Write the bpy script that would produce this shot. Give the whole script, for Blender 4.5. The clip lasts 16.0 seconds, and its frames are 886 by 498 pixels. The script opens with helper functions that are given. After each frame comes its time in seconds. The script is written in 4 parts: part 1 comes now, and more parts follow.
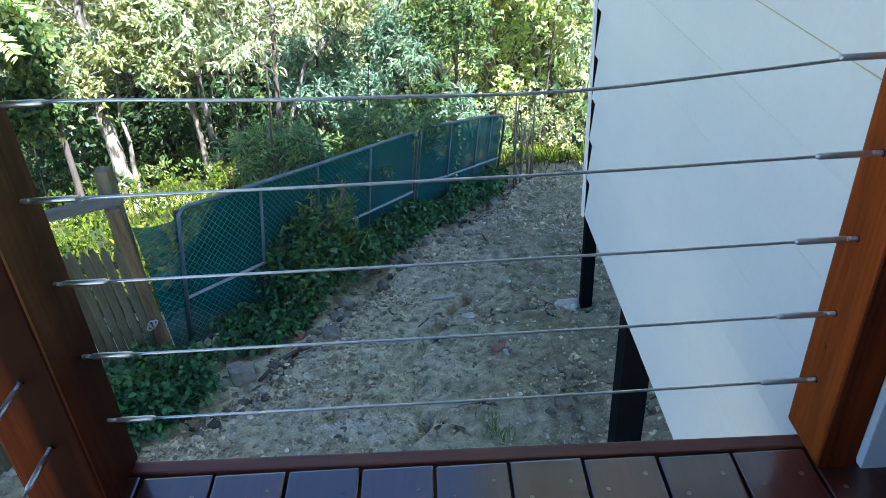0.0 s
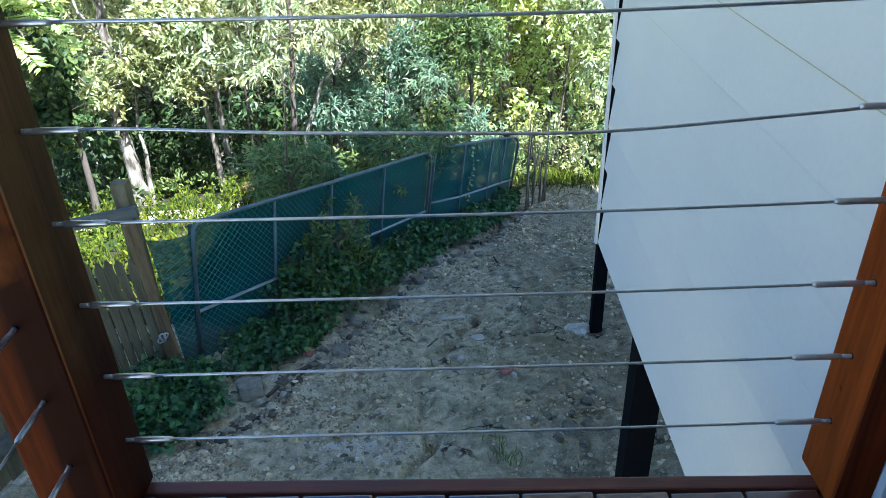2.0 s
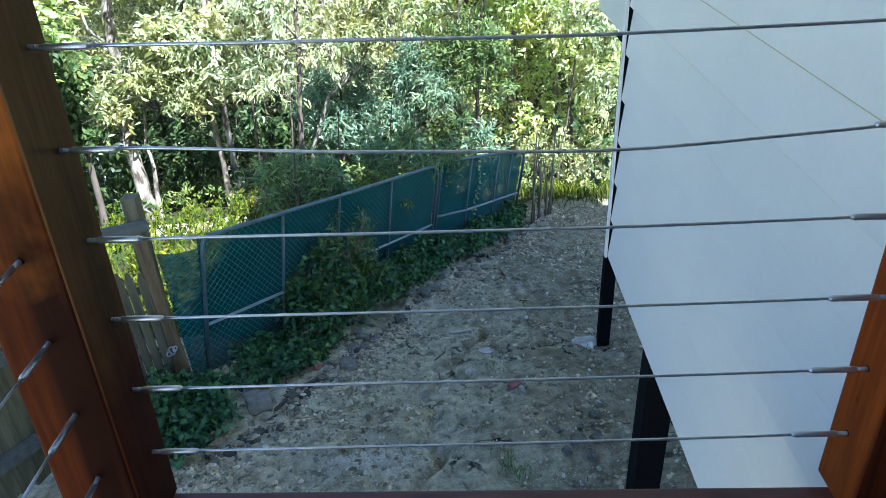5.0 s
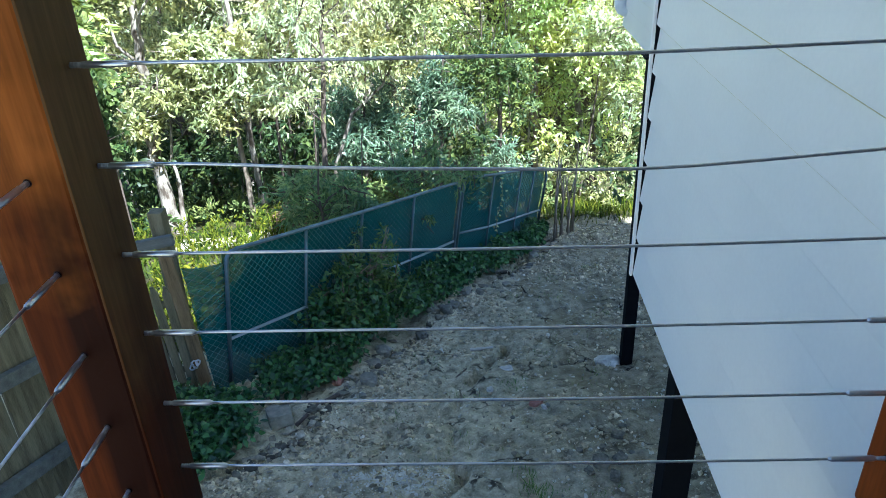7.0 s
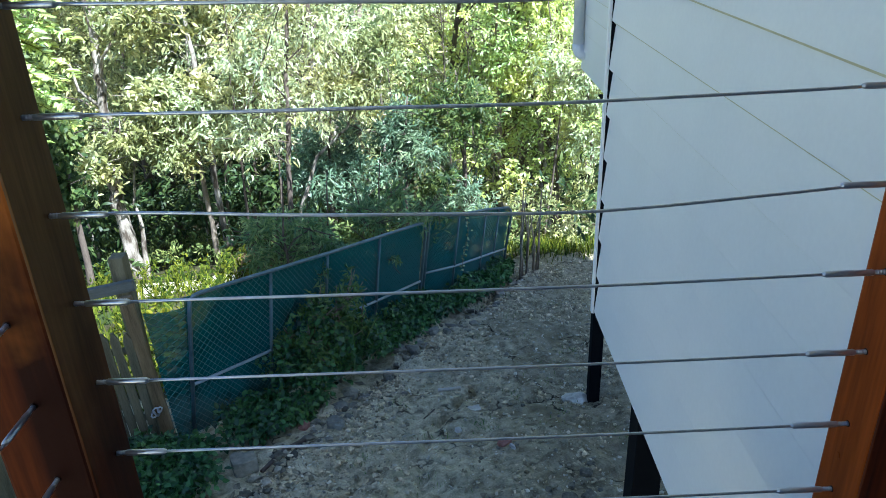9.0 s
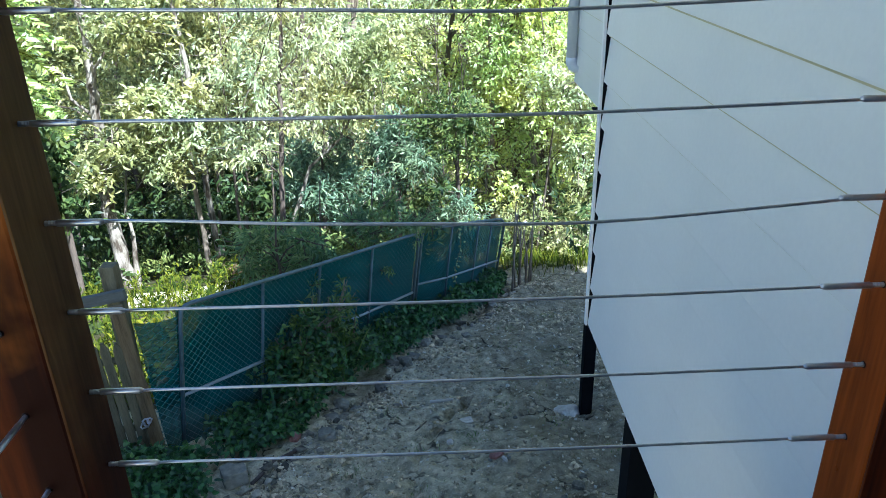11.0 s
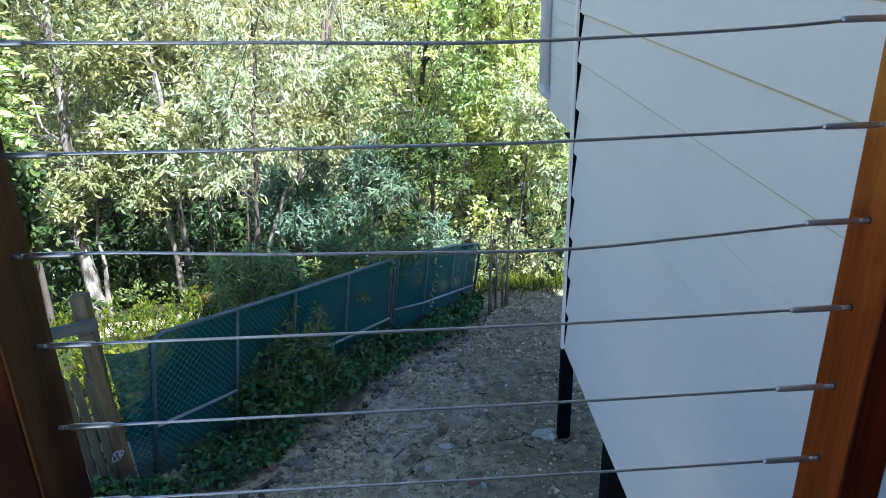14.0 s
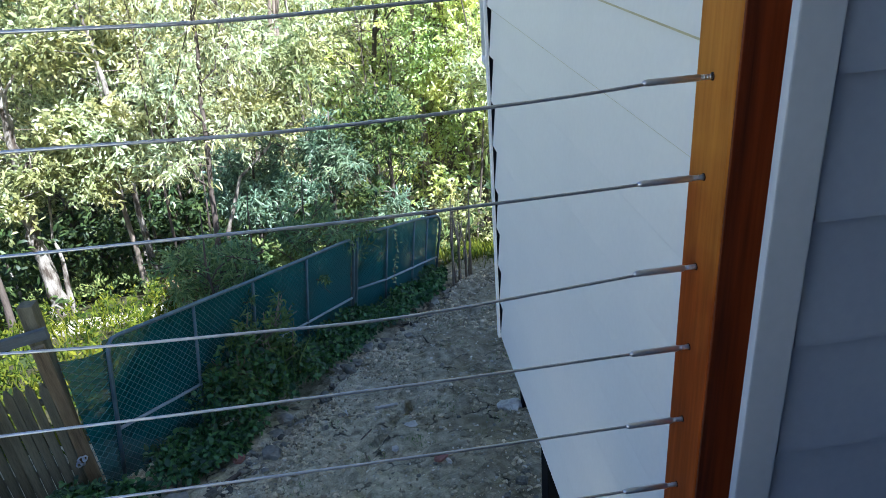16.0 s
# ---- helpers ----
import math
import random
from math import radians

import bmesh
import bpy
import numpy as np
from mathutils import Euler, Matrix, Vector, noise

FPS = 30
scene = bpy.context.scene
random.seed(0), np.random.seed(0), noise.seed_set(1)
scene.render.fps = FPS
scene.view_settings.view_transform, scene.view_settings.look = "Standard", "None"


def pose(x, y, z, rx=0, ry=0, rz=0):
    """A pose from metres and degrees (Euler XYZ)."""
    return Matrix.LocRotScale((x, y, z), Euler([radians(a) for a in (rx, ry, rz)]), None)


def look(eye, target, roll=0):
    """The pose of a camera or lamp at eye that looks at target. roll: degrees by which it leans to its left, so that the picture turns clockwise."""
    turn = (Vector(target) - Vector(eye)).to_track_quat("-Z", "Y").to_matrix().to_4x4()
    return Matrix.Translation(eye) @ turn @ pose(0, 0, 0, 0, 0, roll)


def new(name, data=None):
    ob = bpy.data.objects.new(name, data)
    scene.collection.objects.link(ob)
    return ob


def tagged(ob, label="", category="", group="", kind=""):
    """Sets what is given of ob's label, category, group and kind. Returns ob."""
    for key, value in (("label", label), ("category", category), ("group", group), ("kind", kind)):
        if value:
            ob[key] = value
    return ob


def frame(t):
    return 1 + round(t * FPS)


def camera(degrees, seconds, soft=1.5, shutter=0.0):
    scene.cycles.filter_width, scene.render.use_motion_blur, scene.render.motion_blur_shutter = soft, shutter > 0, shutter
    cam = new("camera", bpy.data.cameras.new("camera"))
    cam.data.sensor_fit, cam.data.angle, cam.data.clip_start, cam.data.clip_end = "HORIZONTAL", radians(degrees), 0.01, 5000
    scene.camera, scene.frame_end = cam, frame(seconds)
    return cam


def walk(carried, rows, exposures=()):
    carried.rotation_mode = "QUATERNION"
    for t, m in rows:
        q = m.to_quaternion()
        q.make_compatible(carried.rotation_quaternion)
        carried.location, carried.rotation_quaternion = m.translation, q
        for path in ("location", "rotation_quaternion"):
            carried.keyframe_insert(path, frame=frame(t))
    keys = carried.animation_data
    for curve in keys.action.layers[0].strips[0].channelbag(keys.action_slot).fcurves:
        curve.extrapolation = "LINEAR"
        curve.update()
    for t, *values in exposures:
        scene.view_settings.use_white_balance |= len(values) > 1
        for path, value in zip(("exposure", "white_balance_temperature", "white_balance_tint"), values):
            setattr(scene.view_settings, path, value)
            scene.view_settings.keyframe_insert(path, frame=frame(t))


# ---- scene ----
cam = camera(61.6, 16.0, soft=0.8)
PATH = [
    (0, (0.246, -0.661, 0.733), (0.256, 1.031, -0.333), -3.1),
    (0.5, (0.23, -0.665, 0.752), (0.203, 1.071, -0.24), -2.8),
    (1, (0.234, -0.663, 0.757), (0.171, 1.073, -0.234), -2.6),
    (1.5, (0.236, -0.661, 0.753), (0.184, 1.065, -0.255), -2.4),
    (2, (0.235, -0.663, 0.752), (0.221, 1.056, -0.27), -1.9),
    (2.5, (0.232, -0.662, 0.752), (0.215, 1.054, -0.277), -1.7),
    (3, (0.226, -0.665, 0.755), (0.141, 1.07, -0.238), -2.8),
    (3.5, (0.228, -0.669, 0.757), (0.225, 1.05, -0.266), -1.6),
    (4, (0.222, -0.673, 0.76), (0.18, 1.051, -0.254), -2.3),
    (4.5, (0.218, -0.677, 0.763), (0.199, 1.053, -0.241), -2.1),
    (7, (0.203, -0.676, 0.764), (0.124, 1.082, -0.187), -2.5),
    (7.5, (0.202, -0.674, 0.762), (0.149, 1.077, -0.203), -2.1),
    (8, (0.208, -0.674, 0.763), (0.196, 1.075, -0.209), -1.8),
    (8.5, (0.222, -0.679, 0.767), (0.254, 1.085, -0.175), -1.6),
    (9, (0.221, -0.689, 0.775), (0.231, 1.116, -0.084), -2.1),
    (11.5, (0.212, -0.686, 0.772), (0.26, 1.14, -0.042), -1.0),
    (12, (0.209, -0.702, 0.786), (0.265, 1.202, 0.177), -0.5),
    (12.5, (0.204, -0.701, 0.784), (0.255, 1.208, 0.192), -0.5),
    (13, (0.202, -0.696, 0.781), (0.24, 1.194, 0.129), -1.1),
    (13.5, (0.205, -0.692, 0.776), (0.26, 1.176, 0.064), -1.4),
    (14, (0.216, -0.687, 0.777), (0.315, 1.155, 0.004), -1.3),
    (14.5, (0.253, -0.704, 0.775), (0.519, 1.113, -0.016), -0.6),
    (15, (0.289, -0.688, 0.804), (0.555, 1.136, 0.027), -1.1),
    (15.5, (0.327, -0.673, 0.852), (0.469, 1.151, 0.043), -3.1),
    (16, (0.368, -0.661, 0.873), (0.529, 1.135, 0.007), -4.4),
]
walk(cam, [(t, look(eye, target, roll)) for t, eye, target, roll in PATH], exposures=[(0, 2.52, 4820, 8), (1, 2.34, 4820, 8), (2, 2.32, 4820, 8), (4.5, 2.34, 4820, 8), (7.5, 2.29, 4820, 8), (8, 2.26, 4820, 8), (8.5, 2.26, 4820, 8), (9, 2.06, 4820, 8), (11.5, 2.06, 4820, 8), (12, 1.76, 4850, 8), (12.5, 1.69, 4850, 9), (13, 1.7, 4850, 10), (14, 1.9, 4850, 15), (14.5, 2.0, 4850, 18), (15.5, 2.02, 4850, 20), (16, 2.02, 4890, 15)])

# ---- world and sun ----
world = bpy.data.worlds.new("sky")
scene.world = world
world.use_nodes = True
wn = world.node_tree.nodes
sky = wn.new("ShaderNodeTexSky")
sky.sky_type, sky.sun_disc = "NISHITA", False
SUN_EL, SUN_AZ = 55.0, 138.0   # degrees; azimuth clockwise from +y
sky.sun_elevation, sky.sun_rotation = radians(SUN_EL), radians(SUN_AZ)
wn["Background"].inputs["Strength"].default_value = 0.05
world.node_tree.links.new(sky.outputs["Color"], wn["Background"].inputs["Color"])
sun = new("sun", bpy.data.lights.new("sun", "SUN"))
sun.data.energy, sun.data.angle, sun.data.color = 5.0, radians(0.6), (1.0, 0.93, 0.80)
sx = math.cos(radians(SUN_EL)) * math.sin(radians(SUN_AZ))
sy = math.cos(radians(SUN_EL)) * math.cos(radians(SUN_AZ))
sun.matrix_world = look((sx * 40, sy * 40, math.sin(radians(SUN_EL)) * 40), (0, 0, 0))



# ---- materials ----
def mat(name, a, b, rough=0.6, scale=8.0, fine=60.0, bump=0.2, stretch=(1, 1, 1), metal=0.0, spots=None, spec=0.5, contrast=0.5):
    """Two-scale noise between the colours a and b, with bump; spots: (colour, scale, amount) of stains."""
    m = bpy.data.materials.new(name)
    m.use_nodes = True
    n, l = m.node_tree.nodes, m.node_tree.links
    p = n["Principled BSDF"]
    tc, mp = n.new("ShaderNodeTexCoord"), n.new("ShaderNodeMapping")
    mp.inputs["Scale"].default_value = stretch
    l.new(tc.outputs["Object"], mp.inputs["Vector"])
    big, small = n.new("ShaderNodeTexNoise"), n.new("ShaderNodeTexNoise")
    for t, s in ((big, scale), (small, fine)):
        t.inputs["Scale"].default_value, t.inputs["Detail"].default_value = s, 6.0
        l.new(mp.outputs["Vector"], t.inputs["Vector"])
    mixf = n.new("ShaderNodeMath")
    mixf.operation = "ADD"
    half = n.new("ShaderNodeMath")
    half.operation, half.inputs[1].default_value = "MULTIPLY", 0.5
    l.new(small.outputs["Fac"], half.inputs[0])
    l.new(big.outputs["Fac"], mixf.inputs[0])
    l.new(half.outputs[0], mixf.inputs[1])
    ramp = n.new("ShaderNodeValToRGB")
    ramp.color_ramp.elements[0].position, ramp.color_ramp.elements[1].position = 0.75 - contrast / 2, 0.75 + contrast / 2
    ramp.color_ramp.elements[0].color, ramp.color_ramp.elements[1].color = (*a, 1), (*b, 1)
    l.new(mixf.outputs[0], ramp.inputs["Fac"])
    col = ramp.outputs["Color"]
    if spots:
        st = n.new("ShaderNodeTexNoise")
        st.inputs["Scale"].default_value, st.inputs["Detail"].default_value = spots[1], 4.0
        l.new(mp.outputs["Vector"], st.inputs["Vector"])
        sr = n.new("ShaderNodeValToRGB")
        sr.color_ramp.elements[0].position, sr.color_ramp.elements[1].position = 1 - spots[2], min(1.0, 1.12 - spots[2])
        l.new(st.outputs["Fac"], sr.inputs["Fac"])
        mx = n.new("ShaderNodeMix")
        mx.data_type = "RGBA"
        l.new(sr.outputs["Color"], mx.inputs["Factor"])
        l.new(col, mx.inputs["A"])
        mx.inputs["B"].default_value = (*spots[0], 1)
        col = mx.outputs["Result"]
    l.new(col, p.inputs["Base Color"])
    p.inputs["Roughness"].default_value, p.inputs["Metallic"].default_value = rough, metal
    p.inputs["Specular IOR Level"].default_value = spec
    if bump:
        bp = n.new("ShaderNodeBump")
        bp.inputs["Strength"].default_value, bp.inputs["Distance"].default_value = bump, 0.004
        l.new(mixf.outputs[0], bp.inputs["Height"])
        l.new(bp.outputs["Normal"], p.inputs["Normal"])
    return m


def per_piece(m, amount=0.25, island=False):
    """Vary the brightness of a material's base colour from piece to piece."""
    n, l = m.node_tree.nodes, m.node_tree.links
    p = n["Principled BSDF"]
    link = p.inputs["Base Color"].links[0]
    src = link.from_socket
    if island:
        o = n.new("ShaderNodeNewGeometry").outputs["Random Per Island"]
    else:
        o = n.new("ShaderNodeObjectInfo").outputs["Random"]
    mr = n.new("ShaderNodeMapRange")
    mr.inputs["To Min"].default_value, mr.inputs["To Max"].default_value = 1 - amount, 1 + amount
    l.new(o, mr.inputs["Value"])
    hsv = n.new("ShaderNodeHueSaturation")
    l.new(mr.outputs["Result"], hsv.inputs["Value"])
    l.new(src, hsv.inputs["Color"])
    l.new(hsv.outputs["Color"], p.inputs["Base Color"])
    return m


def leaf_mat(name, cols, rough=0.5, glow=0.35, spec=0.4):
    """Leaves: a colour per leaf from the list, with some light passing through."""
    m = bpy.data.materials.new(name)
    m.use_nodes = True
    n, l = m.node_tree.nodes, m.node_tree.links
    p = n["Principled BSDF"]
    geo = n.new("ShaderNodeNewGeometry")
    ramp = n.new("ShaderNodeValToRGB")
    els = ramp.color_ramp.elements
    while len(els) < len(cols):
        els.new(0.5)
    for i, c in enumerate(cols):
        els[i].position, els[i].color = i / (len(cols) - 1), (*c, 1)
    l.new(geo.outputs["Random Per Island"], ramp.inputs["Fac"])
    drift, hue, mul = n.new("ShaderNodeTexNoise"), n.new("ShaderNodeValToRGB"), n.new("ShaderNodeMix")
    drift.inputs["Scale"].default_value, drift.inputs["Detail"].default_value = 1.3, 3.0
    l.new(geo.outputs["Position"], drift.inputs["Vector"])
    he = hue.color_ramp.elements
    he[0].position, he[0].color, he[1].position, he[1].color = 0.36, (0.84, 0.97, 1.06, 1), 0.64, (1.12, 1.04, 0.88, 1)
    l.new(drift.outputs["Fac"], hue.inputs["Fac"])
    mul.data_type, mul.blend_type = "RGBA", "MULTIPLY"
    mul.inputs["Factor"].default_value = 1.0
    l.new(ramp.outputs["Color"], mul.inputs["A"])
    l.new(hue.outputs["Color"], mul.inputs["B"])
    l.new(mul.outputs["Result"], p.inputs["Base Color"])
    p.inputs["Roughness"].default_value = rough
    p.inputs["Specular IOR Level"].default_value = spec
    tr = n.new("ShaderNodeBsdfTranslucent")
    l.new(mul.outputs["Result"], tr.inputs["Color"])
    mx = n.new("ShaderNodeMixShader")
    mx.inputs["Fac"].default_value = glow
    l.new(p.outputs["BSDF"], mx.inputs[1])
    l.new(tr.outputs["BSDF"], mx.inputs[2])
    l.new(mx.outputs["Shader"], n["Material Output"].inputs["Surface"])
    return m


M_WHITE = mat("white_paint", (0.635, 0.645, 0.64), (0.695, 0.705, 0.69), 0.45, 3, 90, 0.06, spots=((0.66, 0.65, 0.56), 2.2, 0.34))
# yellowed sealant tone that also stands for the shaded underside of the laps
M_LAP_SHADE = mat("lap_shade_sealant", (0.42, 0.40, 0.25), (0.54, 0.51, 0.35), 0.7, 9, 60, 0.1)
# M_STOP and M_GREY: white paint coloured blue-grey for the shade on the deck
M_STOP = mat("shade_toned_stop_paint", (0.40, 0.44, 0.50), (0.46, 0.50, 0.56), 0.45, 5, 80, 0.05)
M_GREY = mat("shade_toned_paint", (0.275, 0.32, 0.41), (0.33, 0.375, 0.465), 0.5, 3, 90, 0.06)
M_TRIM = mat("trim_paint", (0.74, 0.75, 0.76), (0.80, 0.80, 0.80), 0.4, 5, 80, 0.05)
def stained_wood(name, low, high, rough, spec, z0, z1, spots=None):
    """Oiled hardwood: golden tone on the upper part, redder tone below, meeting in an uneven line."""
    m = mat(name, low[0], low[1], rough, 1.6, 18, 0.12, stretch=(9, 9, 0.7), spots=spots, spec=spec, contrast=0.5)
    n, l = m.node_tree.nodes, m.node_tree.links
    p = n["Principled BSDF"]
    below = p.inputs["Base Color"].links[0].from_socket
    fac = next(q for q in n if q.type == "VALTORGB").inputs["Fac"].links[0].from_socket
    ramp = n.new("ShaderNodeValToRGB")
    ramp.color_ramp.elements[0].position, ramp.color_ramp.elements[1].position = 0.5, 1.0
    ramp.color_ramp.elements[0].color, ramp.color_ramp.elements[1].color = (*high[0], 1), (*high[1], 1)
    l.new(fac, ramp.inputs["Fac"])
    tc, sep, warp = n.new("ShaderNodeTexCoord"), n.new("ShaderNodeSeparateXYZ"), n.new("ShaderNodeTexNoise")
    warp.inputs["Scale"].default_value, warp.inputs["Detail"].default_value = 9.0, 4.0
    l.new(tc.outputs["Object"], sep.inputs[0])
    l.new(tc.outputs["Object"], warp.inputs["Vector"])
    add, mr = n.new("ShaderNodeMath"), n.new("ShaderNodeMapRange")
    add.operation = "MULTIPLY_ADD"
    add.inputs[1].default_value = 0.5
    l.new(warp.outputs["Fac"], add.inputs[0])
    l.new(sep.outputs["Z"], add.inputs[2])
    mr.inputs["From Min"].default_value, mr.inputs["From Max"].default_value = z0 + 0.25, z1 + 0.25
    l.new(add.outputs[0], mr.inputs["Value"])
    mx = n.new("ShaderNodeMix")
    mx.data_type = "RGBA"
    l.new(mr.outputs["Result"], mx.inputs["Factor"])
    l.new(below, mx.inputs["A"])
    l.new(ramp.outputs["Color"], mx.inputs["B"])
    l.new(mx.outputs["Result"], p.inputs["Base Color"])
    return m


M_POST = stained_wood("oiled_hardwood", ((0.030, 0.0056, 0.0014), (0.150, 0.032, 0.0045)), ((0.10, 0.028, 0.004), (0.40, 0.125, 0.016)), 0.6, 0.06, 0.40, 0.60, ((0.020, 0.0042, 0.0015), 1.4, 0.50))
M_GOLD = stained_wood("golden_hardwood", ((0.110, 0.022, 0.003), (0.31, 0.070, 0.007)), ((0.26, 0.095, 0.010), (0.46, 0.20, 0.026)), 0.5, 0.1, 0.45, 0.70)
# the next two tones put the shade of two post faces into colour
M_SHADE_FRONT = mat("shade_toned_front_hardwood", (0.012, 0.0028, 0.001), (0.21, 0.040, 0.007), 0.5, 1.6, 10, 0.12, stretch=(14, 14, 0.6), spec=0.15, contrast=0.5)
M_SHADE_INNER = stained_wood("shade_toned_inner_hardwood", ((0.013, 0.0030, 0.001), (0.068, 0.015, 0.003)), ((0.055, 0.027, 0.008), (0.175, 0.095, 0.034)), 0.5, 0.06, 0.20, 0.48)
M_DECK = per_piece(mat("oiled_decking", (0.032, 0.009, 0.007), (0.080, 0.022, 0.015), 0.3, 2.5, 26, 0.08, stretch=(10, 0.7, 10), spec=0.4), 0.25)
M_DECK.node_tree.nodes["Principled BSDF"].inputs["Coat Weight"].default_value = 1.0
M_DECK.node_tree.nodes["Principled BSDF"].inputs["Coat Roughness"].default_value = 0.14
M_DECK.node_tree.nodes["Principled BSDF"].inputs["Coat IOR"].default_value = 1.95
M_SCREW = mat("dull_screw", (0.16, 0.12, 0.08), (0.30, 0.24, 0.17), 0.4, 30, 200, 0.0, metal=0.7)
M_EDGE = mat("deck_edge_board", (0.075, 0.024, 0.015), (0.14, 0.046, 0.03), 0.42, 2.5, 26, 0.12, stretch=(0.7, 10, 10))
M_STEEL = mat("stainless_steel", (0.50, 0.51, 0.54), (0.62, 0.63, 0.66), 0.3, 30, 200, 0.03, metal=0.8)
M_WIRE = mat("stainless_wire", (0.46, 0.47, 0.49), (0.66, 0.67, 0.70), 0.28, 60, 400, 0.06, metal=0.85)
M_DARKHOLE = mat("drilled_hole", (0.015, 0.006, 0.003), (0.03, 0.012, 0.006), 0.9, 20, 80, 0)
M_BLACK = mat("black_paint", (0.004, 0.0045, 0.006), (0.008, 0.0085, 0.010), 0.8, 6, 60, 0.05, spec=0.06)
M_PIPE = mat("painted_pipe", (0.66, 0.69, 0.72), (0.74, 0.76, 0.78), 0.35, 4, 60, 0.03)
def soil_material():
    """Dry clay: pale crust, darker soil towards the stumps, fine grain, and thin dark cracks."""
    m = mat("dry_clay_soil", (0.255, 0.225, 0.138), (0.72, 0.65, 0.44), 0.95, 13.0, 80, 1.0, spots=((0.36, 0.322, 0.19), 1.5, 0.42), spec=0.1, contrast=0.46)
    n, l = m.node_tree.nodes, m.node_tree.links
    p = n["Principled BSDF"]
    src = p.inputs["Base Color"].links[0].from_socket
    tc, warp, vor = n.new("ShaderNodeTexCoord"), n.new("ShaderNodeTexNoise"), n.new("ShaderNodeTexVoronoi")
    warp.inputs["Scale"].default_value, warp.inputs["Detail"].default_value = 5.0, 5.0
    vor.feature, vor.inputs["Scale"].default_value = "DISTANCE_TO_EDGE", 3.2
    mixv = n.new("ShaderNodeMix")
    mixv.data_type, mixv.inputs["Factor"].default_value = "VECTOR", 0.22
    l.new(tc.outputs["Object"], warp.inputs["Vector"])
    l.new(tc.outputs["Object"], mixv.inputs["A"])
    l.new(warp.outputs["Color"], mixv.inputs["B"])
    l.new(mixv.outputs["Result"], vor.inputs["Vector"])
    where, edge = n.new("ShaderNodeMapRange"), n.new("ShaderNodeMapRange")
    keep = n.new("ShaderNodeTexNoise")
    keep.inputs["Scale"].default_value, keep.inputs["Detail"].default_value = 2.4, 3.0
    l.new(tc.outputs["Object"], keep.inputs["Vector"])
    where.inputs["From Min"].default_value, where.inputs["From Max"].default_value = 0.50, 0.62
    l.new(keep.outputs["Fac"], where.inputs["Value"])
    edge.inputs["From Min"].default_value, edge.inputs["From Max"].default_value = 0.035, 0.008
    l.new(vor.outputs["Distance"], edge.inputs["Value"])
    both = n.new("ShaderNodeMath")
    both.operation = "MULTIPLY"
    l.new(where.outputs["Result"], both.inputs[0])
    l.new(edge.outputs["Result"], both.inputs[1])
    mx = n.new("ShaderNodeMix")
    mx.data_type = "RGBA"
    l.new(both.outputs[0], mx.inputs["Factor"])
    l.new(src, mx.inputs["A"])
    mx.inputs["B"].default_value = (0.075, 0.066, 0.045, 1)
    sep, sway, dug, darken_mix = n.new("ShaderNodeSeparateXYZ"), n.new("ShaderNodeMath"), n.new("ShaderNodeMapRange"), n.new("ShaderNodeMix")
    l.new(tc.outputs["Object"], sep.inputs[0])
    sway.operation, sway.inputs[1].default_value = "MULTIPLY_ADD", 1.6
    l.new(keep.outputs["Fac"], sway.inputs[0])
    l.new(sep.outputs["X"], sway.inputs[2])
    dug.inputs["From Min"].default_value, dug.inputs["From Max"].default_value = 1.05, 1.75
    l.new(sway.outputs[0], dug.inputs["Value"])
    darken_mix.data_type, darken_mix.blend_type = "RGBA", "MULTIPLY"
    darken_mix.inputs["B"].default_value = (0.66, 0.64, 0.62, 1)
    l.new(dug.outputs["Result"], darken_mix.inputs["Factor"])
    l.new(mx.outputs["Result"], darken_mix.inputs["A"])
    l.new(darken_mix.outputs["Result"], p.inputs["Base Color"])
    for q in n:
        if q.type == "BUMP":
            q.inputs["Distance"].default_value = 0.030
    return m


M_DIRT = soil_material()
M_FLOOR = mat("forest_floor", (0.022, 0.024, 0.010), (0.105, 0.090, 0.045), 0.95, 3.5, 40, 0.9, spots=((0.045, 0.06, 0.018), 2.0, 0.5), spec=0.05, contrast=0.5)
M_CLOD = per_piece(mat("soil_clod", (0.23, 0.197, 0.12), (0.68, 0.59, 0.39), 0.95, 14, 90, 0.6, spec=0.1), 0.5, island=True)
M_ROCK = per_piece(mat("grey_rock", (0.13, 0.122, 0.092), (0.36, 0.335, 0.26), 0.9, 5, 40, 0.7, spec=0.2), 0.3)
M_PALE = mat("pale_concrete", (0.45, 0.425, 0.36), (0.68, 0.645, 0.56), 0.9, 6, 50, 0.6, spec=0.2)
M_FOOT = mat("weathered_concrete", (0.42, 0.39, 0.31), (0.84, 0.80, 0.68), 0.95, 9, 60, 0.8, spec=0.15)
M_GRAVEL = per_piece(mat("gravel", (0.30, 0.275, 0.195), (0.66, 0.62, 0.49), 0.9, 9, 60, 0.4, spec=0.15), 0.55, island=True)
M_RUBBLE = per_piece(mat("rubble", (0.055, 0.049, 0.034), (0.32, 0.29, 0.21), 0.9, 9, 60, 0.5, spec=0.15), 0.7, island=True)
M_BRICK = mat("broken_brick", (0.27, 0.12, 0.085), (0.42, 0.22, 0.16), 0.9, 20, 90, 0.5)
M_PALING = per_piece(mat("weathered_paling", (0.075, 0.068, 0.040), (0.21, 0.185, 0.112), 0.85, 3, 30, 0.5, stretch=(9, 9, 0.8), spots=((0.15, 0.135, 0.10), 2.0, 0.32), spec=0.15), 0.25)
M_STILE = mat("brown_weathered_post", (0.085, 0.062, 0.032), (0.26, 0.19, 0.10), 0.85, 3, 30, 0.5, stretch=(9, 9, 0.8), spots=((0.17, 0.18, 0.19), 3.0, 0.36), spec=0.15)
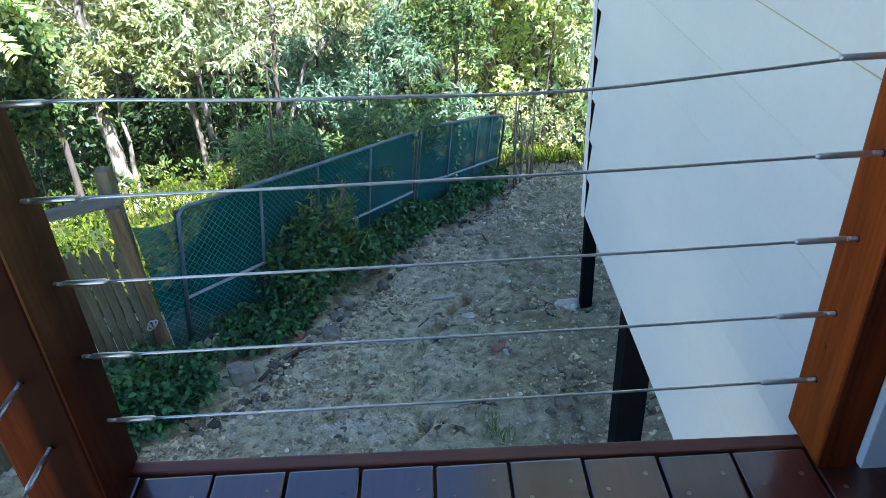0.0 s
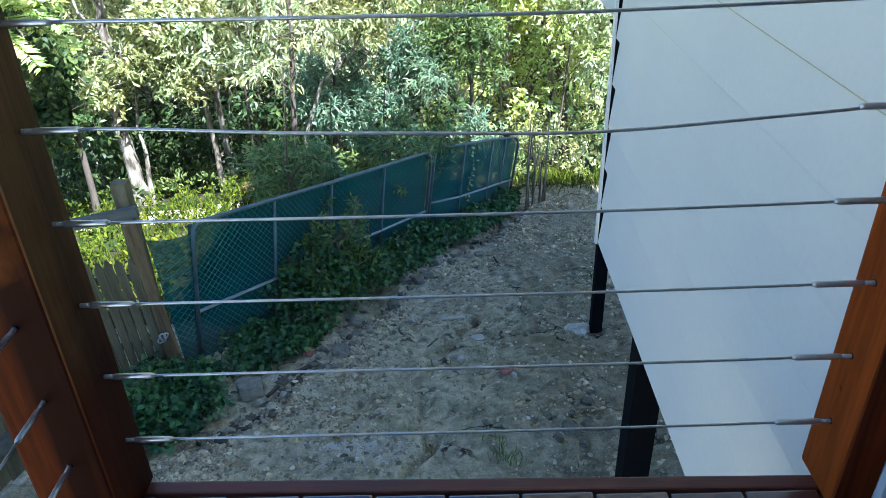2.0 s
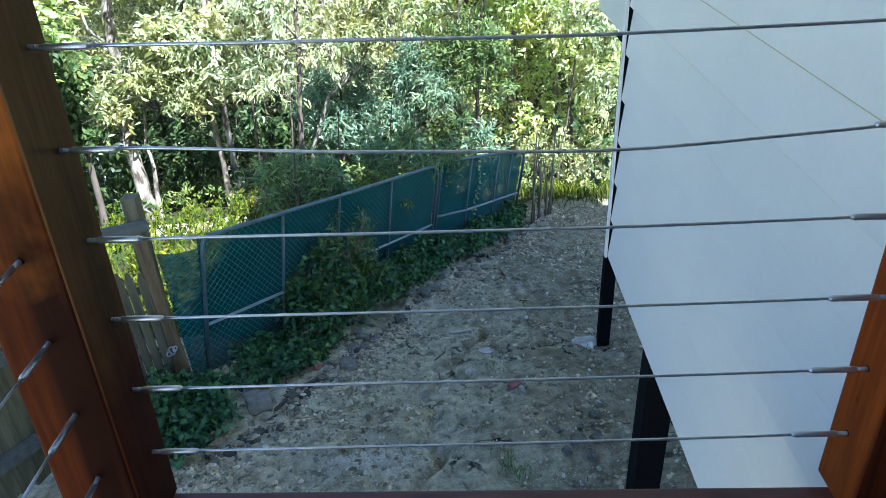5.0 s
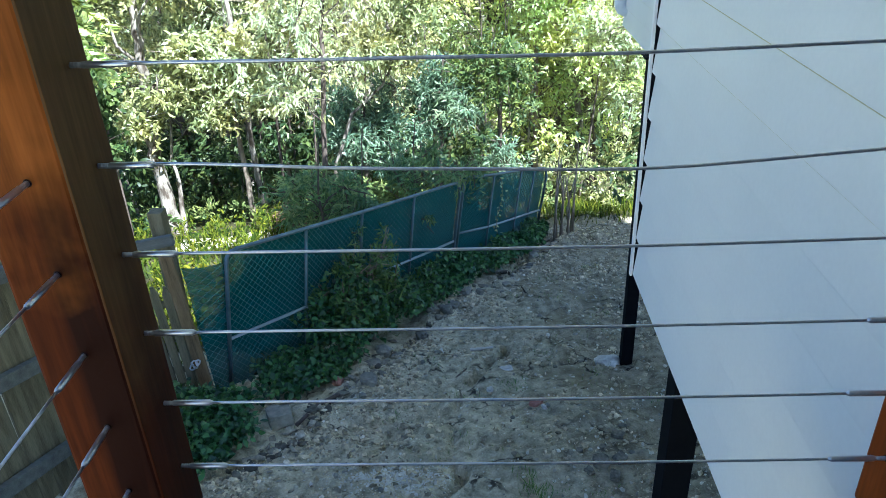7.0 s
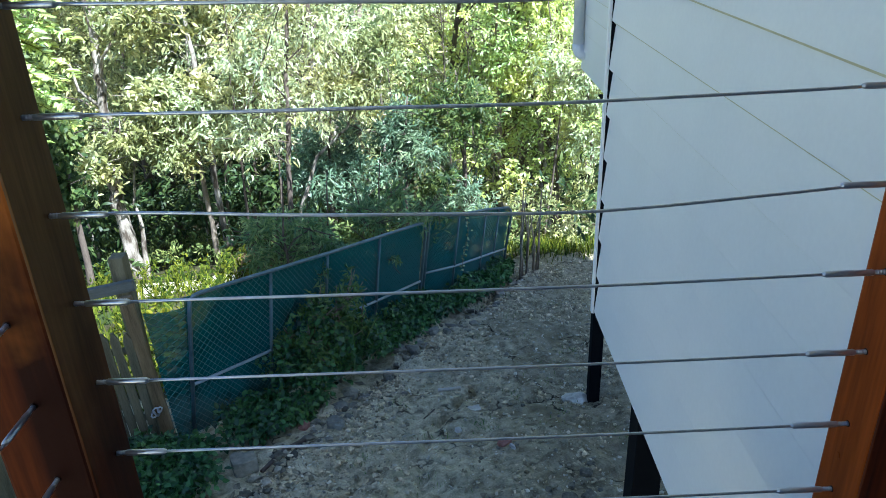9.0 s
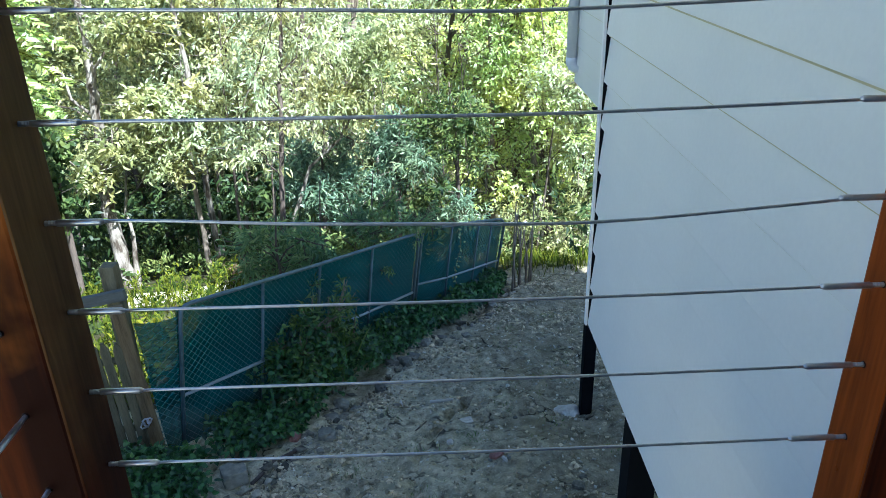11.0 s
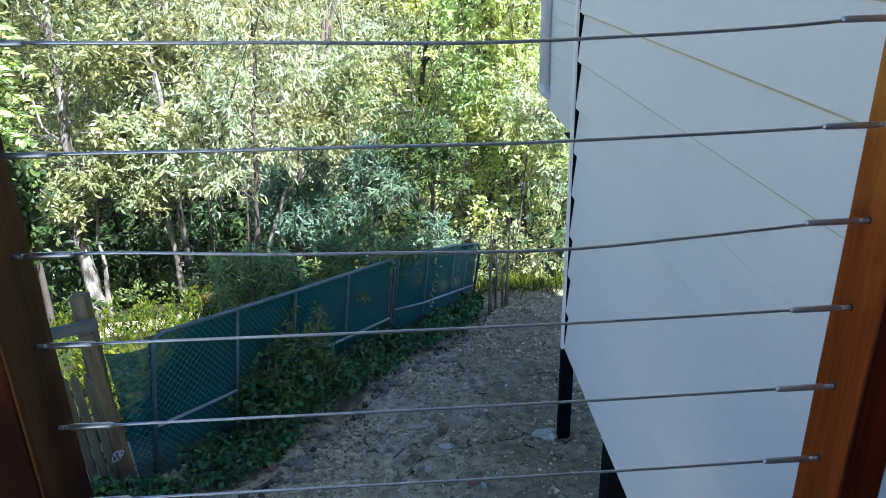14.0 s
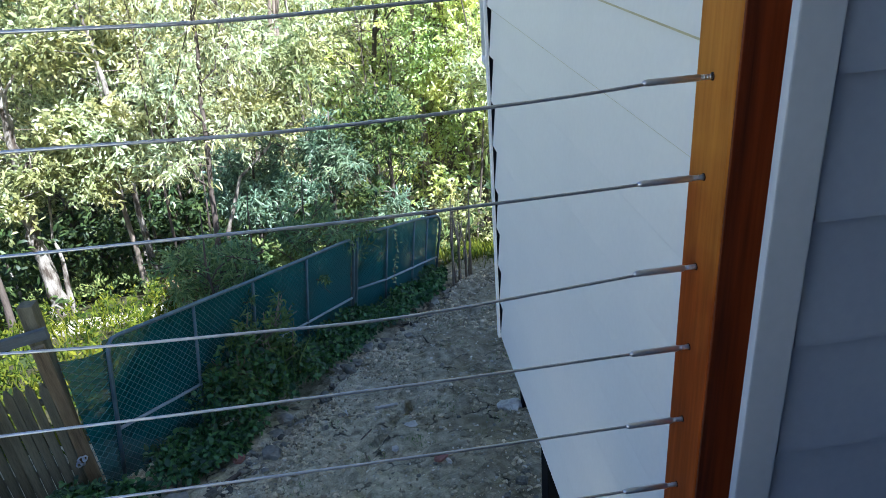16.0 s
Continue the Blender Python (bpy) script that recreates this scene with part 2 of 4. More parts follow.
M_RAIL = mat("grey_rail", (0.085, 0.09, 0.08), (0.17, 0.175, 0.155), 0.85, 3, 30, 0.4, stretch=(1, 8, 8), spec=0.2)
M_GALV = mat("galvanised_tube", (0.075, 0.12, 0.14), (0.145, 0.20, 0.23), 0.5, 12, 90, 0.1, metal=0.2)
M_RAILT = mat("worn_galvanised_rail", (0.24, 0.30, 0.33), (0.36, 0.42, 0.45), 0.5, 12, 90, 0.1, metal=0.2)
M_MESH = mat("chain_wire", (0.025, 0.115, 0.12), (0.047, 0.165, 0.172), 0.5, 12, 90, 0.0, metal=0.2)
M_BARK = mat("pale_bark", (0.14, 0.115, 0.085), (0.47, 0.42, 0.34), 0.85, 5, 26, 1.0, stretch=(3, 3, 1), spots=((0.085, 0.066, 0.048), 4.0, 0.52), spec=0.08, contrast=0.4)
M_DBARK = mat("dark_bark", (0.065, 0.05, 0.038), (0.17, 0.135, 0.105), 0.9, 3, 20, 0.8, stretch=(4, 4, 1), spec=0.1)
M_TWIG = mat("dry_twig", (0.16, 0.12, 0.085), (0.34, 0.28, 0.21), 0.9, 6, 40, 0.3, spec=0.1)
M_LITTER = leaf_mat("leaf_litter", [(0.13, 0.07, 0.03), (0.25, 0.15, 0.07), (0.19, 0.13, 0.07), (0.32, 0.24, 0.13)], 0.8, 0.1)
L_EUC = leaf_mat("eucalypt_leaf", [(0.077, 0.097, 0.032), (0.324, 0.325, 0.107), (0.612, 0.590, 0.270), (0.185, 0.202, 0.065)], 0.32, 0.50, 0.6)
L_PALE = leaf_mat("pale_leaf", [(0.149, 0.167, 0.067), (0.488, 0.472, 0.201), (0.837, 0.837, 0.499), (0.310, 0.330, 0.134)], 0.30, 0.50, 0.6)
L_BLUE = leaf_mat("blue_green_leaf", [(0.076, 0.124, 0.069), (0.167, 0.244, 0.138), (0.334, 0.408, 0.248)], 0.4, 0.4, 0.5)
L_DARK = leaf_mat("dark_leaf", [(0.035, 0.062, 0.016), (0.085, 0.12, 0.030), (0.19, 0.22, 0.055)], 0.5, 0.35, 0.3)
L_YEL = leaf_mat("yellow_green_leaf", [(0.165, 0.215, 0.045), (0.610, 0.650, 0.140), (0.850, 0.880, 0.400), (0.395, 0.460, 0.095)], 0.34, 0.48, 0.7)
# undergrowth leaves coloured dark, so the gaps below the crowns look shaded
L_DEEP = leaf_mat("shade_darkened_leaf", [(0.020, 0.038, 0.012), (0.042, 0.066, 0.018), (0.10, 0.135, 0.036)], 0.5, 0.25, 0.3)
L_UNDER = leaf_mat("undergrowth_leaf", [(0.062, 0.094, 0.028), (0.150, 0.182, 0.050), (0.270, 0.300, 0.090)], 0.55, 0.35, 0.15)
L_FERN = leaf_mat("fern_leaf", [(0.015, 0.031, 0.005), (0.064, 0.093, 0.009), (0.221, 0.230, 0.018), (0.034, 0.055, 0.007)], 0.65, 0.45, 0.08)
L_IVY = leaf_mat("creeper_leaf", [(0.010, 0.034, 0.010), (0.036, 0.100, 0.027), (0.13, 0.26, 0.07), (0.018, 0.056, 0.016)], 0.36, 0.2, 0.5)
L_WEED = leaf_mat("shrub_leaf", [(0.032, 0.078, 0.017), (0.095, 0.165, 0.035), (0.21, 0.29, 0.07)], 0.45, 0.3, 0.5)
L_WATTLE = leaf_mat("wattle_leaf", [(0.0715, 0.15, 0.0504), (0.169, 0.2625, 0.096), (0.312, 0.4, 0.156)], 0.4, 0.35, 0.5)
L_GRASS = leaf_mat("grass_blade", [(0.075, 0.15, 0.026), (0.135, 0.225, 0.046), (0.21, 0.27, 0.078)], 0.6, 0.3)


def cloth_material():
    """Green woven shade cloth: lets a little light and sight through."""
    m = mat("shade_cloth", (0.001, 0.066, 0.072), (0.004, 0.112, 0.118), 0.75, 2.5, 120, 0.25, spec=0.2)
    n, l = m.node_tree.nodes, m.node_tree.links
    tr = n.new("ShaderNodeBsdfTransparent")
    mx = n.new("ShaderNodeMixShader")
    mx.inputs["Fac"].default_value = 0.13
    l.new(n["Principled BSDF"].outputs["BSDF"], mx.inputs[1])
    l.new(tr.outputs["BSDF"], mx.inputs[2])
    l.new(mx.outputs["Shader"], n["Material Output"].inputs["Surface"])
    return m


M_CLOTH = cloth_material()



# ---- mesh helpers ----
def mesh_of(name, verts, faces, material, smooth=False):
    me = bpy.data.meshes.new(name)
    me.from_pydata([tuple(v) for v in verts], [], [tuple(f) for f in faces])
    me.materials.append(material)
    if smooth:
        me.polygons.foreach_set("use_smooth", [True] * len(me.polygons))
    me.update()
    return me


def part(name, data, material, parent, label=""):
    """Link a mesh or bmesh as one object, under parent where one is given."""
    if isinstance(data, bmesh.types.BMesh):
        me = bpy.data.meshes.new(name)
        data.to_mesh(me)
        data.free()
        me.materials.append(material)
    else:
        me = data
    ob = new(name, me)
    if parent:
        ob.parent = parent
    if label:
        ob["label"] = label
    return ob


def thing(name, label, category, group="", kind="", at=(0, 0, 0)):
    ob = new(name)
    ob.location = at
    return tagged(ob, label, category, group, kind)


def box_bm(x0, x1, y0, y1, z0, z1, bevel=0.0):
    bm = bmesh.new()
    bmesh.ops.create_cube(bm, size=1)
    for v in bm.verts:
        v.co = ((x0 + x1) / 2 + v.co.x * (x1 - x0), (y0 + y1) / 2 + v.co.y * (y1 - y0), (z0 + z1) / 2 + v.co.z * (z1 - z0))
    if bevel:
        bmesh.ops.bevel(bm, geom=bm.edges[:], offset=bevel, segments=2, affect="EDGES", profile=0.6)
    return bm


def tube_geo(path, radii, sides=8, cap=True):
    """Vertices and faces of a tapered tube along a path."""
    path = [Vector(p) for p in path]
    verts, faces = [], []
    up = Vector((0.31, 0.17, 0.93)).normalized()
    for i, p in enumerate(path):
        d = (path[min(i + 1, len(path) - 1)] - path[max(i - 1, 0)]).normalized()
        if abs(d.dot(up)) > 0.97:
            up = Vector((0.95, 0.2, 0.1)).normalized()
        s = d.cross(up).normalized()
        w = s.cross(d)
        r = radii[i] if hasattr(radii, "__len__") else radii
        for k in range(sides):
            a = 2 * math.pi * k / sides
            verts.append(p + (s * math.cos(a) + w * math.sin(a)) * r)
    for i in range(len(path) - 1):
        for k in range(sides):
            a, b = i * sides + k, i * sides + (k + 1) % sides
            faces.append((a, b, b + sides, a + sides))
    if cap:
        faces.append(tuple(range(sides - 1, -1, -1)))
        faces.append(tuple(range((len(path) - 1) * sides, len(path) * sides)))
    return verts, faces


def tube(name, path, radii, material, parent, sides=8, label=""):
    v, f = tube_geo(path, radii, sides)
    return part(name, mesh_of(name, v, f, material, sides > 4), material, parent, label)


def merge(geos):
    verts, faces = [], []
    for v, f in geos:
        o = len(verts)
        verts.extend(v)
        faces.extend([tuple(i + o for i in q) for q in f])
    return verts, faces


FACE = (0.35, -0.60, 0.70)   # leaves turn their faces to the light


def leaf_mesh(name, pts, dirs, length, width, material, rng, droop=0.4, spread=0.8, fold=0.15):
    """One mesh of lance-shaped leaves that start at pts and head along dirs, each bent a little along its length."""
    n = len(pts)
    d = dirs * (1 - spread) + rng.normal(0, 0.6, (n, 3)) * spread
    d[:, 2] -= droop
    d /= np.linalg.norm(d, axis=1, keepdims=True) + 1e-9
    facing = rng.normal(0, 0.62, (n, 3)) + np.array(FACE)
    s = np.cross(d, facing)
    s /= np.linalg.norm(s, axis=1, keepdims=True) + 1e-9
    up = np.cross(s, d)
    size = rng.uniform(0.6, 1.25, (n, 1))
    ln, wd = length * size, width * size * rng.uniform(0.8, 1.2, (n, 1)) / 2
    up = np.where(np.sum(up * facing, 1, keepdims=True) < 0, -up, up)
    bend = rng.normal(0, 0.10, (n, 1)) * ln
    m1 = pts + d * ln * 0.30 + up * ln * 0.06 + s * bend
    m2 = pts + d * ln * 0.66 + up * ln * 0.05 + s * bend
    tip = pts + d * ln - up * ln * 0.08
    v = np.stack([pts, m1 + s * wd * 0.9 + up * wd * fold, m2 + s * wd * 0.8, tip, m2 - s * wd * 0.8, m1 - s * wd * 0.9 - up * wd * fold], 1).reshape(-1, 3)
    me = bpy.data.meshes.new(name)
    me.vertices.add(6 * n)
    me.vertices.foreach_set("co", v.astype(np.float32).ravel())
    base = np.arange(n, dtype=np.int32)[:, None] * 6
    me.loops.add(10 * n)
    me.loops.foreach_set("vertex_index", (base + np.array([0, 1, 5, 1, 2, 4, 5, 2, 3, 4], dtype=np.int32)).ravel())
    me.polygons.add(3 * n)
    me.polygons.foreach_set("loop_start", (np.arange(n, dtype=np.int32)[:, None] * 10 + np.array([0, 3, 7], dtype=np.int32)).ravel())
    me.materials.append(material)
    me.update()
    me.validate()
    return me


def broad_mesh(name, pts, dirs, length, width, material, rng, droop, spread):
    """One mesh of rounded, pointed leaves, each folded a little along its midrib."""
    n = len(pts)
    d = dirs * (1 - spread) + rng.normal(0, 0.6, (n, 3)) * spread
    d[:, 2] -= droop
    d /= np.linalg.norm(d, axis=1, keepdims=True) + 1e-9
    facing = rng.normal(0, 0.6, (n, 3)) + np.array((0.1, -0.35, 0.9))
    s = np.cross(d, facing)
    s /= np.linalg.norm(s, axis=1, keepdims=True) + 1e-9
    up = np.cross(s, d)
    size = rng.uniform(0.5, 1.3, (n, 1))
    ln, wd = length * size, width * size / 2
    rows = [(0, 0, 0), (0.16, 0.72, 0.10), (0.45, 1.0, 0.16), (0.76, 0.55, 0.06), (1.0, 0, -0.22)]
    v = [pts + 0 * ln]
    for f, w, h in rows[1:4]:
        for sd in (1, 0, -1):
            v.append(pts + d * ln * f + s * wd * w * sd + up * wd * (h * abs(sd) + 0.18 * f * (1 - f)))
    v.append(pts + d * ln + up * wd * rows[4][2])
    v = np.stack(v, 1).reshape(-1, 3)
    quads = [(1, 4, 5, 2), (2, 5, 6, 3), (4, 7, 8, 5), (5, 8, 9, 6)]
    tris = [(0, 1, 2), (0, 2, 3), (7, 10, 8), (8, 10, 9)]
    faces = [tuple(k * 11 + i for i in q) for k in range(n) for q in quads + tris]
    me = bpy.data.meshes.new(name)
    me.from_pydata(v.tolist(), [], faces)
    me.materials.append(material)
    me.update()
    return me


def sprays(centres, radii, n, per, rng, flat=0.8, shell=0.5):
    """Leaf starts in sprays of `per` leaves through a set of rounded clusters, thicker towards their outsides."""
    centres, radii = np.array(centres, float), np.array(radii, float)
    m = max(1, n // per)
    which = rng.choice(len(centres), m, p=radii ** 2 / (radii ** 2).sum())
    u = rng.normal(0, 1, (m, 3))
    u /= np.linalg.norm(u, axis=1, keepdims=True)
    rad = radii[which] * (shell + (1.05 - shell) * rng.random(m)) * rng.uniform(0.75, 1.15, m)
    pos = centres[which] + u * rad[:, None] * np.array([1, 1, flat])
    heading = u + rng.normal(0, 0.5, (m, 3))
    heading /= np.linalg.norm(heading, axis=1, keepdims=True)
    step = rng.random((m, per, 1)) * radii[which][:, None, None] * 0.32
    pts = (pos[:, None] + heading[:, None] * step + rng.normal(0, 0.02, (m, per, 3))).reshape(-1, 3)
    dirs = np.repeat(heading, per, 0)
    return pts, dirs


# ---- the ground ----
def ground_z(x, y):
    """Height of the ground: a yard that falls gently away, a bank down to a gully, and a rising hill beyond."""
    z = -1.72 - 0.22 * min(max(y, -4), 7.7)
    if y > 7.7:
        z -= 0.34 * (min(y, 13.0) - 7.7)
    if y > 17:
        z += 0.42 * (min(y, 46.0) - 17)
    if x < -2.4 and y > 3.0:
        z -= 0.10 * min(-2.4 - x, 6.0) * min(1.0, (y - 3.0) / 3)
    return z


EDGE_LINE = [(-1.37, 2.16), (-1.19, 2.36), (-0.96, 2.60), (-0.84, 2.98), (-0.63, 3.58), (-0.21, 4.49), (0.17, 5.28), (0.70, 6.18), (1.06, 6.82)]
RUTS = [((0.46, 4.04), (0.34, 3.80), (0.21, 3.38), (0.09, 3.11), (0.07, 2.71), (0.12, 2.32), (0.03, 2.04)), ((-0.21, 2.81), (-0.30, 2.69), (-0.35, 2.51), (-0.42, 2.29))]


def groove(line, x, y, width, depth):
    """Depth at (x, y) of a ragged washed-out groove that follows a line of falling y."""
    ys = [p[1] for p in line]
    if not min(ys) < y < max(ys):
        return 0.0
    order = sorted(line, key=lambda p: p[1])
    mid = float(np.interp(y, [p[1] for p in order], [p[0] for p in order])) + 0.06 * noise.noise((0.4, y * 5.0, 2.0)) + 0.03 * noise.noise((1.4, y * 14.0, 5.0))
    ragged = max(0.0, 0.55 + 1.1 * noise.noise((3.3, y * 4.0, 1.0)))
    return depth * ragged * max(0.0, 1 - abs(x - mid) / width)


def clod(x, y):
    z = 0.075 * noise.noise((x * 1.1, y * 1.1, 0.3)) + 0.045 * noise.noise((x * 3.6, y * 3.6, 1.7)) + 0.020 * noise.noise((x * 10, y * 10, 4.1)) + 0.011 * noise.noise((x * 23, y * 23, 2.2))
    z += 0.050 * abs(noise.noise((x * 1.9, y * 1.9, 6.3))) + 0.040 * abs(noise.noise((x * 5.2, y * 5.2, 8.8))) + 0.022 * abs(noise.noise((x * 12, y * 12, 3.9))) - 0.03
    if 1.9 < y < 7 and -2 < x < 2.4:
        z -= groove(RUTS[0], x, y, 0.055, 0.16) + groove(RUTS[1], x, y, 0.055, 0.14) + groove([(a + 0.05, b) for a, b in EDGE_LINE], x, y, 0.07, 0.09)
    return z


FENCE = [(-1.35, 3.36), (-0.96, 3.95), (-0.65, 4.55), (-0.28, 5.10), (0.10, 5.70), (0.13, 5.92), (0.44, 6.20), (0.74, 6.60), (0.90, 6.85), (1.05, 7.05)]
TOPS = (1.049, 1.039, 1.004, 1.004, 0.996, 0.989, 0.959, 0.922, 0.883, 0.854)


def build_ground():
    xs = np.concatenate([[-700, -250, -90, -45, -28, -20, -15, -11, -8, -6, -4.6, -3.6, -2.9, -2.5], np.arange(-2.2, 2.4, 0.018), [3, 3.6, 4.5, 6, 9, 13, 19, 28, 45, 90, 250, 700]])
    ys = np.concatenate([[-700, -250, -90, -40, -20, -10, -5, -2, -0.5, 0.5], np.arange(1.1, 1.9, 0.05), np.arange(1.9, 5.2, 0.018), np.arange(5.2, 8.6, 0.045), [9, 9.6, 10.3, 11, 12, 13, 14.5, 16, 17, 19, 22, 26, 31, 37, 46, 90, 250, 700]])
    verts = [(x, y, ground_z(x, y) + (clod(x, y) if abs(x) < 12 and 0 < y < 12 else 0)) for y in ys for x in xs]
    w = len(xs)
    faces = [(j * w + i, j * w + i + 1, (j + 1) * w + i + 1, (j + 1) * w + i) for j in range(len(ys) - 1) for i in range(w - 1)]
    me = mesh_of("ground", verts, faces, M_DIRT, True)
    me.materials.append(M_FLOOR)
    for p in me.polygons:
        x, y = p.center.x, p.center.y
        bound = np.interp(y, [2.0, 3.2] + [q[1] for q in FENCE], [-1.9, -1.62] + [q[0] - 0.1 for q in FENCE]) if y < 7.1 else -9.0 if y < 7.6 else 0.95
        p.material_index = int(y > 7.85 + 0.25 * noise.noise((x, 0.0, 4.0)) or (x < bound and y > 3.9 and x > -7))
    ob = part("ground", me, M_DIRT, None)
    tagged(ob, "bare grey-brown clay yard soil with crumbs and cracks", "ground", kind="structure")


build_ground()


# ---- the house ----
PITCH = 0.1363


def board_mesh(name, length, material, lap=0.014, thick=0.012):
    """One weatherboard, lying along +y, its face towards -x, its lower edge at z 0."""
    h = PITCH + 0.022
    prof = [(-lap, 0.0), (-lap + thick, 0.0), (0.010, h), (0.001, h), (-lap, 0.004)]
    verts = [(x, y, z) for y in (0, length) for x, z in prof]
    k = len(prof)
    faces = [(i, (i + 1) % k, k + (i + 1) % k, k + i) for i in range(k)] + [tuple(range(k - 1, -1, -1)), tuple(range(k, 2 * k))]
    return mesh_of(name, verts, faces, material)


def clad(wall, x, y, z0, count, length, turn=0.0, material=M_WHITE):
    me = board_mesh("weatherboard", length, material)
    # olive bead drawing the sealant line and the shade below each lap
    bead = mesh_of("lap_shade_bead", *tube_geo([(-0.0035, 0.002, -0.0020), (-0.0035, length - 0.002, -0.0026)], 0.0056, 6), M_LAP_SHADE)
    for i in range(count):
        b = part("weatherboard", me, material, wall)
        b.matrix_basis = pose(x, y, z0 + i * PITCH, 0, 0, turn)
        if i and material is M_WHITE:
            part("lap_shade_bead", bead, M_LAP_SHADE, b)


def wall_box(name, label, *dims):
    return tagged(part(name, box_bm(*dims), M_WHITE, None), label, "wall", kind="structure")


wall_side = wall_box("wall_side", "white painted weatherboard side wall of the raised house", 0.760, 0.85, -0.04, 1.475, -0.515, 2.6)
wall_end = wall_box("wall_end", "white weatherboard return wall of the house", 0.85, 1.45, 1.385, 1.475, -0.515, 2.6)
wall_far = wall_box("wall_far", "white weatherboard wall of the set-back wing", 1.376, 1.45, 1.475, 5.0, -0.45, 2.44)
wall_front = wall_box("wall_front", "white weatherboard wall facing the shaded deck", 0.766, 4.2, -0.056, -0.04, 0.03, 2.6)
# added out of view to darken the faces that look back over the deck
wall_unseen_back = tagged(part("wall_unseen_back", box_bm(-0.25, 4.2, -1.65, -1.55, -0.03, 2.6), M_GREY, None), "unseen added wall behind the deck, holding back light", "wall", kind="structure")
wall_rear = wall_box("wall_rear", "plain painted far wall of the house", 1.45, 4.2, 4.90, 5.0, -0.45, 2.44)
wall_outer = wall_box("wall_outer", "plain painted outer wall of the house", 4.2, 4.3, -3.4, 5.0, -0.515, 2.6)
clad(wall_side, 0.751, -0.04, -0.517, 23, 1.525)
clad(wall_far, 1.367, 1.475, -0.45, 21, 3.525)
# these boards and the corner stop carry their shade in the colour
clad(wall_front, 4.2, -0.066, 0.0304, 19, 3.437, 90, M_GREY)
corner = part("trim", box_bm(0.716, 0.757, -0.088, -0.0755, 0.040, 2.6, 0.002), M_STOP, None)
tagged(corner, "white painted timber corner stop of the house", "trim", kind="structure")
far_stop = part("trim", box_bm(0.7285, 0.7370, 1.4865, 1.506, -0.525, 2.6, 0.002), M_TRIM, None)
tagged(far_stop, "thin white corner stop at the wall's far end", "trim", kind="structure")
# black strip that paints the dark shadow gap between boards and stop
gap_strip = part("trim", box_bm(0.7372, 0.760, 1.4880, 1.4905, -0.51, 2.6), M_BLACK, None)
tagged(gap_strip, "black strip standing for the shadow gap at the board ends", "trim", kind="structure")
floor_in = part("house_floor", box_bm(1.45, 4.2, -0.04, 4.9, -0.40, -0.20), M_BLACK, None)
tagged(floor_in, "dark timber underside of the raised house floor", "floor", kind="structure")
# ceiling out of view, added below the roof to keep the deck shaded
ceiling = part("ceiling", box_bm(-0.85, 4.5, -3.6, 1.45, 2.60, 2.66), M_TRIM, None)
tagged(ceiling, "unseen white ceiling added over the deck", "ceiling", kind="structure")


# unseen roof; its edges are set by where its shadow must end
def build_roof():
    verts = [(-0.9, -3.8, 2.67), (4.8, -3.8, 2.67), (4.8, 1.5, 2.67), (-0.9, 1.5, 2.67), (-0.2, -1.2, 3.6), (4.8, -1.2, 3.6),
             (0.40, 1.5, 2.45), (4.8, 1.5, 2.45), (4.8, 5.02, 2.45), (0.40, 5.02, 2.45), (2.6, 1.5, 2.65), (2.6, 5.02, 2.65)]
    faces = [(0, 1, 5, 4), (3, 4, 5, 2), (0, 4, 3), (1, 2, 5), (0, 3, 2, 1), (6, 10, 11, 9), (10, 7, 8, 11), (9, 11, 8), (6, 7, 10), (6, 9, 8, 7)]
    ob = part("roof", mesh_of("roof", verts, faces, M_PIPE), M_PIPE, None)
    tagged(ob, "unseen roof of the house, sized to shade the yard", "roof", kind="structure")


build_roof()


# black steel stumps under the house
def steel_post(x, y, size, top, label):
    p = thing("steel_post", label, "post", "stumps under the house", at=(x, y, ground_z(x, y) - 0.05))
    h = top - p.location.z
    part("column", box_bm(0, size, 0, size, 0, h, 0.004), M_BLACK, p)
    part("cap_plate", box_bm(-0.03, size + 0.03, -0.03, size + 0.03, h, h + 0.01, 0.002), M_BLACK, p)


steel_post(0.802, 1.10, 0.09, -0.35, "black painted square steel stump under the house")
steel_post(1.245, 3.63, 0.08, -0.35, "black painted square steel stump in a concrete footing")


def downpipe():
    d = thing("downpipe", "pale painted round downpipe ending in a small elbow", "downpipe", at=(1.318, 4.96, -0.24))
    tube("pipe", [(0, 0, 2.6), (0, 0, -0.05)], 0.040, M_PIPE, d, 20)
    tube("elbow", [(0, 0, -0.02), (0, 0, -0.055), (0.012, -0.004, -0.085), (0.04, -0.01, -0.098), (0.075, -0.015, -0.10)], 0.043, M_PIPE, d, 20)
    for z in (0.95, 2.2):
        part("bracket", box_bm(-0.045, 0.05, -0.047, 0.047, z, z + 0.03, 0.003), M_PIPE, d)


downpipe()

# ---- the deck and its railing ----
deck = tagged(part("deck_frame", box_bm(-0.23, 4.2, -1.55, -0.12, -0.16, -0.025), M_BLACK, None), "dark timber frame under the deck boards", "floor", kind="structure")


